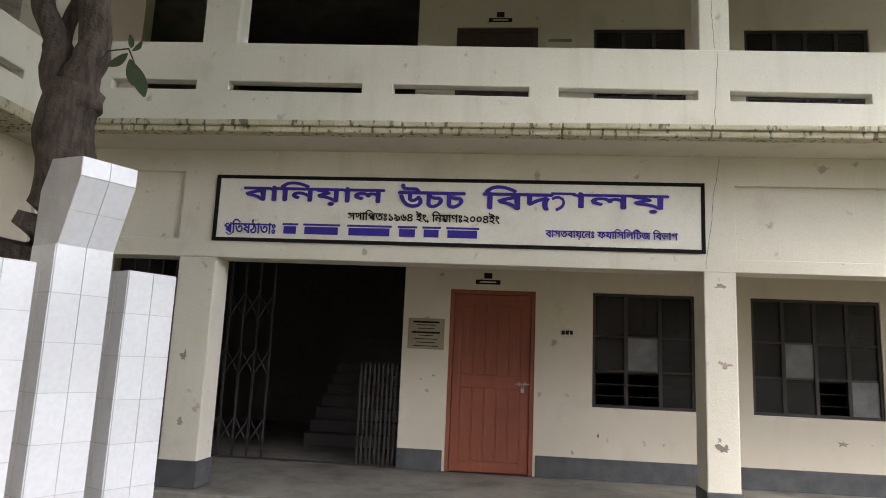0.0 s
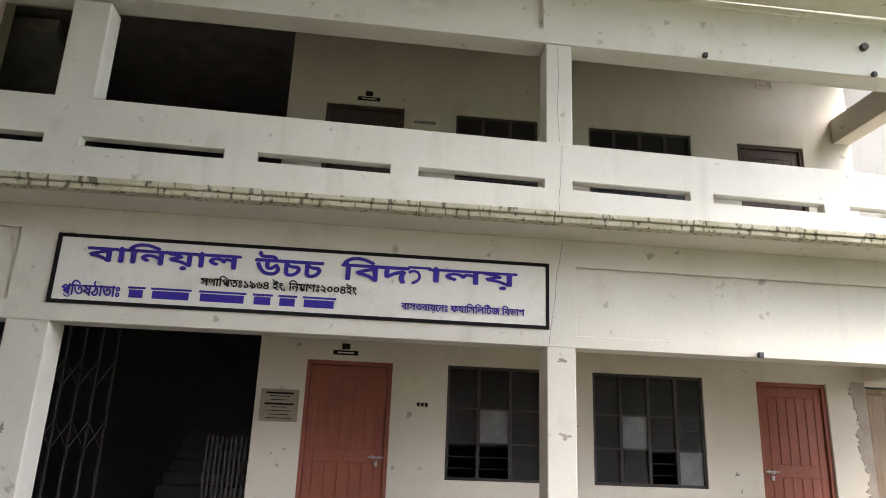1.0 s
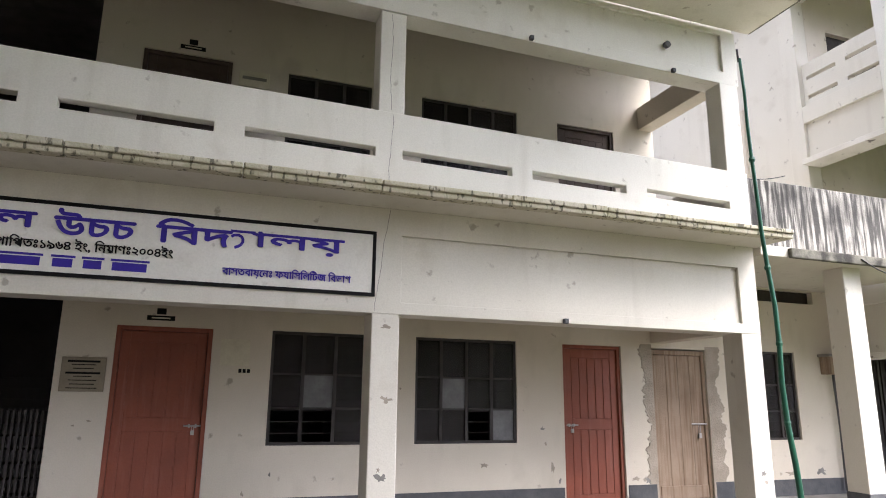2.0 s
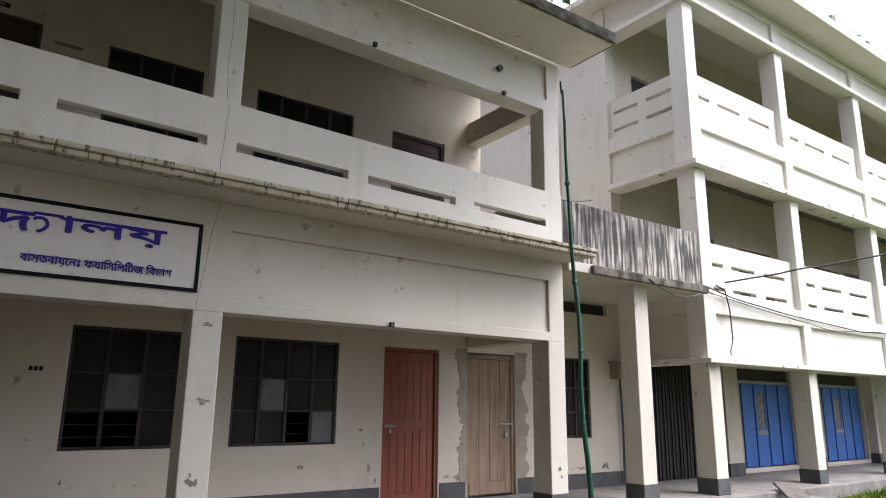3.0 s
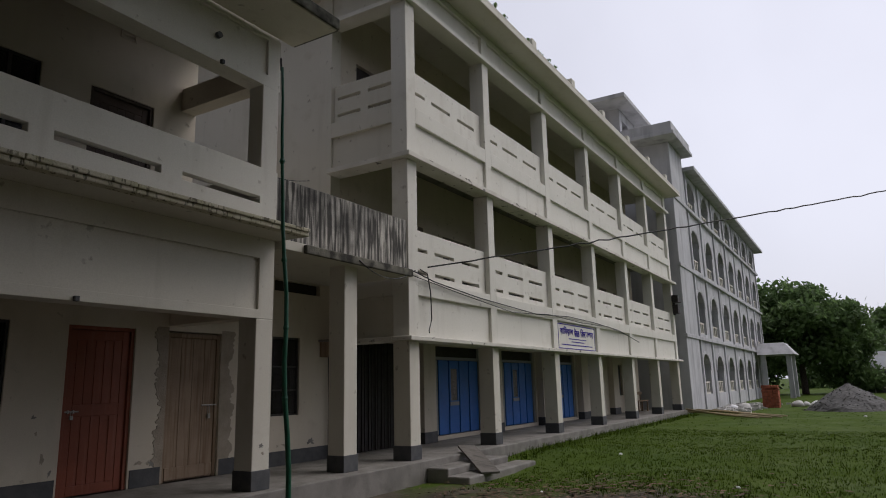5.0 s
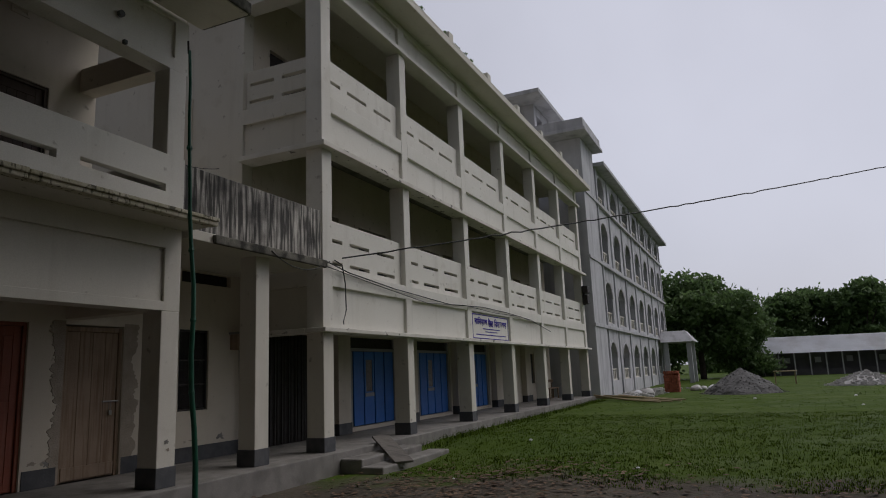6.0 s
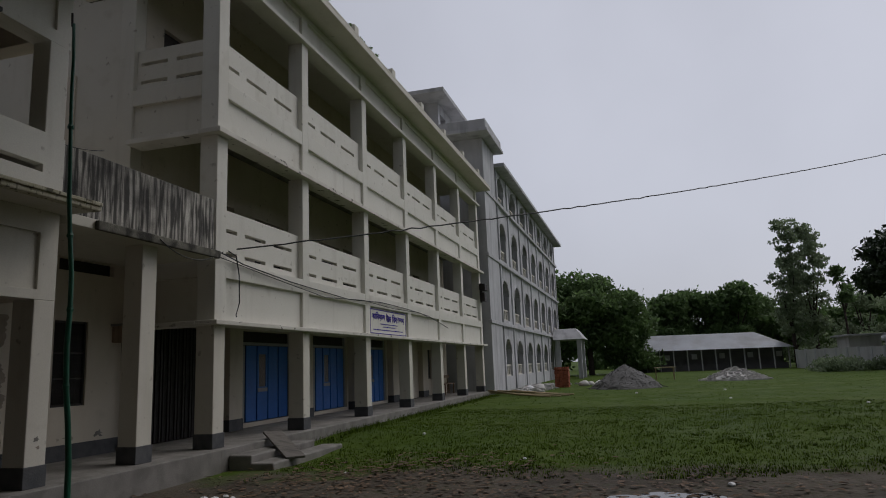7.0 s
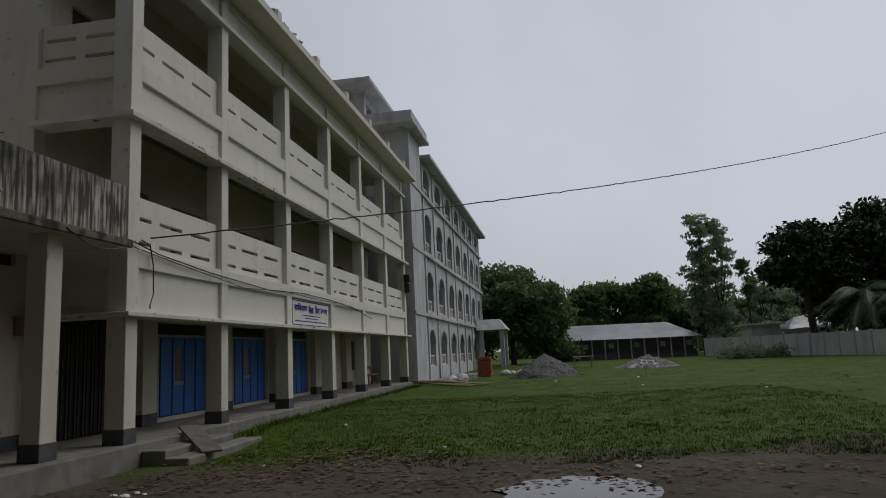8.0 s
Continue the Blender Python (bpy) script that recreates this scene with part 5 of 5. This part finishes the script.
DARK = "dense dark green broadleaf tree behind the lawn"
far_tree((67.5, -4.2, GZ), 3.2, 9.0, 3.5, 3.8, 34, 1.5, 22000, 0.46, leaf, DARK, 31, 3.0)
far_tree((69, -7.6, GZ), 1.4, 8.0, 3.0, 2.8, 26, 1.25, 14000, 0.42, leaf, DARK, 32, 2.5)
far_tree((67, 0.5, GZ), 1.6, 9.6, 3.5, 3.2, 26, 1.5, 12000, 0.5, leaf, DARK, 33, 3.0)
for k, (y, h) in enumerate(((-11.5, 8.0), (-14.5, 9.2), (-17.5, 8.6), (-20.5, 7.6), (-23.5, 6.5), (-27, 5.8), (-31, 6.5), (-36, 7.0))):
    far_tree((86 + 3 * (k % 2), y * 1.12, GZ), 3.0, h * 1.04, 3.0, 2.7, 20, 1.4, 9000, 0.55, leaf, DARK, 40 + k, 2.5)
TALL = "tall feathery eucalyptus-like tree with pale foliage"
far_tree((70, -22.9, GZ), 3.2, 14.0, 1.5, 1.3, 44, 0.8, 6000, 0.34, leaf_light, TALL, 60, 4.0, 0.22, 0.9)
far_tree((71, -25.0, GZ), 3.2, 13.7, 1.5, 1.3, 44, 0.8, 6000, 0.34, leaf_light, TALL, 61, 4.0, 0.22, 0.9)
far_tree((69, -27.2, GZ), 6.0, 9.0, 1.3, 1.3, 9, 0.6, 1600, 0.32, leaf, "slender tree with a small rounded top", 62, 5.0, 0.12)
far_tree((74, -30, GZ), 1.5, 6.8, 2.5, 2.4, 16, 1.0, 3000, 0.36, leaf_light, "pale green tree beside the boundary wall", 63, 2.0)
far_tree((76, -35, GZ), 1.5, 7.2, 2.6, 2.4, 16, 1.0, 3000, 0.36, leaf_light, "pale green tree beside the boundary wall", 64, 2.0)
far_tree((57, -34.5, GZ), 2.6, 10.6, 4.4, 6.2, 54, 1.8, 40000, 0.46, leaf_dark, "large dark spreading tree behind the boundary wall", 65, 4.0, 0.45)
far_tree((54.5, -27.6, GZ), 6.0, 9.6, 2.6, 3.2, 26, 1.2, 15000, 0.42, leaf_dark, "large dark spreading tree behind the boundary wall", 66, 4.5, 0.3)

# unseen trees added behind the yard to block low sky light
for k, (x, y) in enumerate(((-9, -17), (-3, -20), (3, -21), (-13, -12), (10, -24), (16, -27), (22, -30), (-8.5, -21))):
    far_tree((x, y, GZ), 3.0, 12.5, 3.6, 3.6, 26, 1.9, 9000, 0.6, leaf_dark, "unseen dense dark tree added to block sky light", 80 + k, 3.0)


def palm(base, h, n, length, seed):
    p = thing("palm_tree", base, "palm with long arching dark fronds", "tree")
    r = random.Random(seed)
    x, y, z = base
    part("trunk", tube(bmesh.new(), [(x, y, z), (x + 0.1, y, z + h * 0.5), (x + 0.05, y + 0.1, z + h)], [0.2, 0.15, 0.14], 9), bark, p, smooth=True)
    for k in range(n):
        a = 2 * math.pi * k / n + r.uniform(-0.2, 0.2)
        el = r.uniform(0.1, 0.9)
        bm = bmesh.new()
        prev = None
        for i in range(13):
            f = i / 12
            rad = length * f * math.cos(el * 0.8)
            zz = z + h + length * (math.sin(el) * f - 0.75 * f * f)
            c = Vector((x + rad * math.cos(a), y + rad * math.sin(a), zz))
            t = Vector((-math.sin(a), math.cos(a), 0))
            if prev is not None:
                for s in (1, -1):
                    ll = 0.75 * math.sin(math.pi * min(0.15 + f * 0.85, 1)) + 0.08
                    for q in range(3):
                        b0 = prev.lerp(c, q / 3)
                        tip = b0 + t * s * ll + Vector((0, 0, -ll * 0.55)) + (c - prev) * 0.8
                        bm.faces.new([bm.verts.new(v) for v in (b0, b0 + (c - prev) * 0.34, tip)])
            prev = c
        part("frond", bm, leaf_dark, p)


palm((51.2, -30.2, GZ), 4.0, 26, 4.0, 3)
palm((52.5, -33.2, GZ), 4.4, 28, 4.2, 4)
palm((48.8, -32.6, GZ), 3.8, 26, 4.0, 5)

# low bushes and the overgrown mound by the boundary wall
me = leaf_cloud([(55 + rt.uniform(-3, 3), -21.2 - rt.uniform(0, 3.6), 0.15 + rt.uniform(0, 0.5), 0.75) for _ in range(30)], 7000, 0.24, 71, -0.6, 0.3)
me.materials.append(leaf_light)
tagged(new("bushes", me), "low green bushes and weeds on a mound", "bushes", "", "stuff")
me = leaf_cloud([(70 + rt.uniform(-1, 3), -21.5 - 0.6 * k, 1.2 + rt.uniform(0, 1.6), 0.9) for k in range(22)], 5000, 0.3, 72, 0.2, 0.3)
me.materials.append(leaf_light)
tagged(new("bushes", me), "tall pale green undergrowth below the trees", "bushes", "", "stuff")
me = leaf_cloud([(104 + rt.uniform(-4, 8), 30 - 1.6 * k, 0.8 + rt.uniform(0, 3.6), 2.2) for k in range(70)], 20000, 1.1, 74, 0.0, 0.3)
me.materials.append(leaf)
tagged(new("far_woods", me), "belt of distant green woods", "woods", "", "stuff")
# weeds on the block's roof edge
me = leaf_cloud([(10.5 + 0.5 * k + rt.uniform(0, 0.3), -2.33, 10.27, 0.12) for k in range(12)], 500, 0.09, 73, -0.5, 0.2)
me.materials.append(leaf)
tagged(new("roof_weeds", me), "small weeds growing on the roof edge", "plants", "", "stuff")

# ---- far side of the lawn ----
shed = thing("long_shed", (70, -15, GZ), "long low school shed with a pale tin roof and open front", "building")
part("wall", boxes((71.6, 71.8, -22.0, -7.9, GZ, 2.3)), shed_wall_mat, shed)
bm = bmesh.new()
A = [(69.6, -22.7, 2.15), (69.6, -7.3, 2.25), (73.2, -8.3, 3.85), (73.2, -19.9, 3.75), (77, -22.7, 2.2), (77, -7.3, 2.2)]
vs = [bm.verts.new(p) for p in A]
for f in ((0, 1, 2, 3), (0, 3, 4), (3, 2, 5, 4), (1, 5, 2)):
    bm.faces.new([vs[i] for i in f])
ext = bmesh.ops.solidify(bm, geom=bm.faces[:], thickness=0.06)
part("tin_roof", bm, tin, shed, "pale corrugated tin roof")
for k in range(12):
    y = -22.2 + 1.28 * k
    part("post", boxes((69.9, 70.0, y - 0.05, y + 0.05, GZ, 2.2)), pale_wall, shed)
    if k % 2 == 0:
        part("shutter", boxes((71.55, 71.6, y + 0.3, y + 0.8, 1.3, 1.8)), pale_wall, shed, "pale notice or shutter")
part("low_wall", boxes((70.6, 70.75, -22.2, -7.9, GZ, 0.75)), shed_wall_mat, shed)
W0, W1 = Vector((67, -22.3, 0)), Vector((30, -33.7, 0))
bw = thing("boundary_wall", (50, -28, GZ), "long pale panelled boundary wall", "wall")
nb = 26
for k in range(nb):
    a, b = W0.lerp(W1, k / nb), W0.lerp(W1, (k + 1) / nb)
    d = (b - a).normalized()
    nrm = Vector((-d.y, d.x, 0)) * 0.06
    for nm, p, q, wd_, top in (("panel", a + d * 0.1, b - d * 0.1, 1.0, 1.8), ("post", a - d * 0.1, a + d * 0.1, 1.7, 1.86)):
        bm = bmesh.new()
        vs = [bm.verts.new(v + Vector((0, 0, z))) for z in (0.1, top) for v in (p - nrm * wd_, q - nrm * wd_, q + nrm * wd_, p + nrm * wd_)]
        for f in ((3, 2, 1, 0), (4, 5, 6, 7), (0, 1, 5, 4), (1, 2, 6, 5), (2, 3, 7, 6), (3, 0, 4, 7)):
            bm.faces.new([vs[i] for i in f])
        part(nm, bm, pale_wall if nm == "panel" else concrete, bw)
house = thing("small_house", (64, -27, GZ), "small white house behind the boundary wall", "house")
part("wall", boxes((63.5, 67, -28.0, -25.6, GZ, 2.75)), pale_wall, house)
part("roof", boxes((63.2, 67.3, -28.4, -25.2, 2.75, 2.9)), concrete, house, bevel=0.02)
house2 = thing("small_house", (64, -30.5, GZ), "small white house with a pale tin roof", "house")
part("wall", boxes((62.5, 66, -32, -29, GZ, 2.3)), pale_wall, house2)
bm = bmesh.new()
vs = [bm.verts.new(p) for p in ((62.0, -28.2, 2.25), (62.0, -32.6, 2.6), (64.2, -31.2, 3.6), (64.2, -29.4, 3.3), (66.5, -28.2, 2.3), (66.5, -32.6, 2.3))]
for f in ((0, 1, 2, 3), (3, 2, 5, 4), (0, 3, 4), (1, 5, 2)):
    bm.faces.new([vs[i] for i in f])
bmesh.ops.solidify(bm, geom=bm.faces[:], thickness=0.05)
part("tin_roof", bm, tin, house2)

# porch at the far end of the concrete building
porch = thing("entrance_porch", (57, -3, GZ), "concrete entrance porch with a sloping slab roof", "porch")
bm = bmesh.new()
vs = [bm.verts.new(p) for p in ((55.2, -4.6, 3.35), (59.5, -4.6, 3.35), (59.5, -2.07, 3.35), (55.2, -2.07, 3.35), (56.2, -3.9, 4.25), (58.6, -3.9, 4.25), (58.6, -2.07, 4.25), (56.2, -2.07, 4.25))]
for f in ((3, 2, 1, 0), (4, 5, 6, 7), (0, 1, 5, 4), (1, 2, 6, 5), (2, 3, 7, 6), (3, 0, 4, 7)):
    bm.faces.new([vs[i] for i in f])
part("roof", bm, concrete, porch, bevel=0.03)
for x, y in ((55.6, -4.3), (59.0, -4.3), (55.6, -2.6)):
    part("column", boxes((x, x + 0.35, y, y + 0.35, GZ, 3.35)), concrete, porch, bevel=0.02)


def heap(name, x, y, rx, ry, h, material, label, seed, chip):
    bm = bmesh.new()
    bmesh.ops.create_icosphere(bm, subdivisions=5, radius=1)
    for v in bm.verts:
        c = v.co
        rr = math.hypot(c.x, c.y)
        zz = max(0.0, 1 - rr) ** 0.85 if c.z > 0 else -0.05
        n = noise.fractal((c.x * 2.5 + seed, c.y * 2.5, seed), 1.0, 2.0, 4)
        v.co = Vector((x + c.x * rx * (1 + 0.1 * n), y + c.y * ry * (1 + 0.1 * n), GZ - 0.02 + h * (zz + 0.05 * n * (rr < 0.95))))
    r = random.Random(seed)
    for _ in range(500):
        a, q = r.uniform(0, 6.283), math.sqrt(r.random()) * 1.12
        s = chip * r.uniform(0.5, 1.4)
        px, py, pz = x + rx * q * math.cos(a), y + ry * q * math.sin(a), GZ + h * max(0, 1 - q) ** 0.85
        box(bm, px - s, px + s, py - s, py + s * r.uniform(0.6, 1.2), pz - s * 0.4, pz + s)
    single(name, bm, material, label, "heap", smooth=False)


heap("heap", 35.2, -8.0, 2.0, 1.75, 1.2, gravel, "grey heap of stone chips on the lawn", 4, 0.02)
heap("heap", 42.0, -13.9, 1.7, 1.75, 0.72, sand, "pale low heap of sand and rubble", 9, 0.06)
stack = thing("brick_stack", (38.3, -4.5, GZ), "stack of new red bricks beside the concrete building", "bricks")
brick_me = mesh_of("brick", boxes((-0.12, 0.12, -0.057, 0.057, -0.035, 0.035)), brick_mat)
for lz in range(15):
    for i in range(3):
        for j in range(6):
            if lz > 11 and (i + j * 3 + lz) % 3 == 0:
                continue
            o = new("brick", brick_me)
            o.parent = stack
            o.location = (-0.28 + 0.26 * i + rt.uniform(-0.012, 0.012), -0.33 + 0.128 * j + rt.uniform(-0.01, 0.01), 0.036 + 0.074 * lz)
            o.rotation_euler = (0, 0, rt.uniform(-0.06, 0.06))
r = random.Random(77)
bm = bmesh.new()
for _ in range(420):
    x, y, q = r.uniform(32.5, 43.0), -2.3 - abs(r.gauss(0, 0.9)), r.uniform(0.04, 0.13)
    box(bm, x - q, x + q * r.uniform(0.6, 1.2), y - q, y + q * r.uniform(0.6, 1.2), GZ - 0.02, GZ + q * r.uniform(0.5, 1.2))
single("rubble", bm, sand, "scattered pale building rubble along the wall's foot", "rubble", "stuff")
poles = [((30.8, -1.9), (27.4, -5.6)), ((31.0, -2.3), (27.8, -5.9)), ((30.4, -2.0), (27.2, -5.2)), ((31.4, -2.4), (28.4, -5.0)), ((30.9, -3.0), (28.6, -6.0))]
for k, ((xa, ya), (xb, yb)) in enumerate(poles):
    single("bamboo_pole", tube(bmesh.new(), [(xa, ya, GZ + 0.14 + 0.05 * (k % 3)), ((xa + xb) / 2, (ya + yb) / 2, GZ + 0.10 + 0.05 * (k % 2)), (xb, yb, GZ + 0.06)], [0.045, 0.04, 0.03], 7), bamboo, "long bamboo pole lying on the grass", "pole", smooth=True, group="bamboo poles")
trestle = thing("wooden_trestle", (46, -10.2, GZ), "rough wooden trestle table on the far lawn", "table")
part("top", boxes((45.6, 46.4, -10.9, -9.6, 0.95, 1.0)), bamboo, trestle)
for x in (45.7, 46.25):
    for y in (-10.8, -9.7):
        part("leg", boxes((x, x + 0.06, y, y + 0.06, GZ, 0.949)), bamboo, trestle)
for k, (x, y, s) in enumerate(((39.5, -5.6, 0.3), (40.2, -6.4, 0.25), (37.0, -3.4, 0.28), (36.2, -3.0, 0.22), (40.8, -5.9, 0.2))):
    bm = bmesh.new()
    bmesh.ops.create_icosphere(bm, subdivisions=3, radius=s)
    for v in bm.verts:
        v.co = Vector((v.co.x * 1.3, v.co.y, max(v.co.z, -0.3 * s) * 0.8)) * (1 + 0.2 * noise.noise(v.co * 5 + Vector((k, 0, 0)))) + Vector((x, y, GZ + 0.25 * s))
    single("cement_sack", bm, litter_white if k % 2 else sand, "slumped pale cement sack near the bricks", "sack", smooth=True, group="cement sacks")

# ---- near ground: water, litter, grass ----
water = bpy.data.materials.new("rain_water")
water.use_nodes = True
wb = water.node_tree.nodes["Principled BSDF"]
wb.inputs["Base Color"].default_value = (0.05, 0.045, 0.038, 1)
wb.inputs["Roughness"].default_value, wb.inputs["IOR"].default_value = 0.03, 1.33
bm = bmesh.new()
c = bm.verts.new((6.9, -8.95, GZ - 0.028))
ring = [bm.verts.new((6.9 + 0.8 * (1 + 0.35 * noise.noise((k * 0.5, 3, 0))) * math.cos(2 * math.pi * k / 40), -8.95 + 0.85 * (1 + 0.35 * noise.noise((k * 0.5, 8, 0))) * math.sin(2 * math.pi * k / 40), GZ - 0.028)) for k in range(40)]
for k in range(40):
    bm.faces.new([c, ring[k], ring[(k + 1) % 40]])
single("puddle", bm, water, "shallow rain puddle in the mud", "puddle", "structure")


def scatter(count, size, seed, where, flat=0.25):
    r = np.random.default_rng(seed)
    verts, faces = [], []
    while len(faces) < count:
        x, y = where(r)
        z = ground_z(x, y) + 0.012 + 0.02 * r.random()
        a = r.random() * 6.283
        s = size * (0.5 + r.random())
        dx, dy = math.cos(a) * s, math.sin(a) * s
        i = len(verts)
        verts += [(x - dx, y - dy, z), (x + dy * 0.45, y - dx * 0.45, z + flat * s * r.random()), (x + dx, y + dy, z + flat * s * r.random()), (x - dy * 0.45, y + dx * 0.45, z + flat * s * r.random())]
        faces.append((i, i + 1, i + 2, i + 3))
    me = bpy.data.meshes.new("litter")
    me.from_pydata(verts, [], faces)
    return me


me = scatter(1200, 0.05, 91, lambda r: (8.9 + 0.9 * r.normal(), -4.9 + 1.3 * r.normal()))
me.materials.append(litter_leaf)
tagged(new("fallen_leaves", me), "brown fallen leaves on the wet edge of the lawn", "leaves", "", "stuff")
me = scatter(900, 0.05, 92, lambda r: (7.6 + 0.6 * r.normal(), -8.5 + 2.6 * r.normal()))
me.materials.append(litter_leaf)
tagged(new("fallen_leaves", me), "sparse brown leaves and twigs on the mud", "leaves", "", "stuff")
for k, (x, y, s) in enumerate(((7.65, -3.15, 0.09), (7.5, -3.4, 0.12), (7.75, -3.4, 0.07), (7.6, -3.6, 0.06), (8.05, -9.6, 0.09), (13.8, -4.2, 0.08), (9.9, -7.0, 0.06), (20.5, -14.5, 0.09), (24, -11.5, 0.09), (26, -22, 0.12), (9.3, -4.4, 0.05), (29, -8.5, 0.12), (30, -12, 0.12))):
    bm = bmesh.new()
    bmesh.ops.create_icosphere(bm, subdivisions=2, radius=s)
    for v in bm.verts:
        v.co = Vector((v.co.x, v.co.y * 0.8, v.co.z * 0.45)) * 0.6 * (1 + 0.5 * noise.noise(v.co * 14 + Vector((k, 0, 0)))) + Vector((x, y, ground_z(x, y) + 0.018))
    single("crumpled_litter", bm, litter_white, "crumpled white plastic litter on the ground", "litter", group="litter")


def blades(count, seed, where, h0, h1, w):
    r = np.random.default_rng(seed)
    verts, faces = [], []
    n = 0
    while n < count:
        x, y = where(r)
        if x < 8.4 + 1.6 * noise.noise((x * 0.6, y * 0.6, 3)) + 1.2 * r.random() or (y > -2.95 and x < 12.5) or y > -2.02:
            n += 0.2
            continue
        z = ground_z(x, y)
        for _ in range(4):
            a = r.random() * 6.283
            h = h0 + (h1 - h0) * r.random()
            l = 0.6 * h * r.random()
            ox, oy = x + 0.03 * r.normal(), y + 0.03 * r.normal()
            b = r.random() * 6.283
            i = len(verts)
            verts += [(ox - w * math.cos(a), oy - w * math.sin(a), z - 0.01), (ox + w * math.cos(a), oy + w * math.sin(a), z - 0.01), (ox + l * math.cos(b), oy + l * math.sin(b), z + h)]
            faces.append((i, i + 1, i + 2))
        n += 1
    me = bpy.data.meshes.new("grass")
    me.from_pydata(verts, [], faces)
    # blades shade like the sward they make up
    me.normals_split_custom_set_from_vertices([(0.0, 0.0, 1.0)] * len(verts))
    return me


me = blades(20000, 5, lambda r: (8.5 + 13 * r.random() ** 1.6, -2.1 - 13 * r.random()), 0.015, 0.042, 0.008)
me.materials.append(grass_mat)
tagged(new("grass", me), "short wet green lawn grass", "grass", "", "stuff")
me = blades(4000, 6, lambda r: (18 + 34 * r.random() ** 1.3, -2.2 - 26 * r.random()), 0.015, 0.035, 0.014)
me.materials.append(grass_mat)
tagged(new("grass", me), "short wet green lawn grass", "grass", "", "stuff")
me = blades(800, 7, lambda r: (12.6 + 18 * r.random(), -2.05 - 0.5 * r.random()), 0.05, 0.15, 0.007)
me.materials.append(grass_mat)
tagged(new("grass", me), "taller grass along the plinth", "grass", "", "stuff")
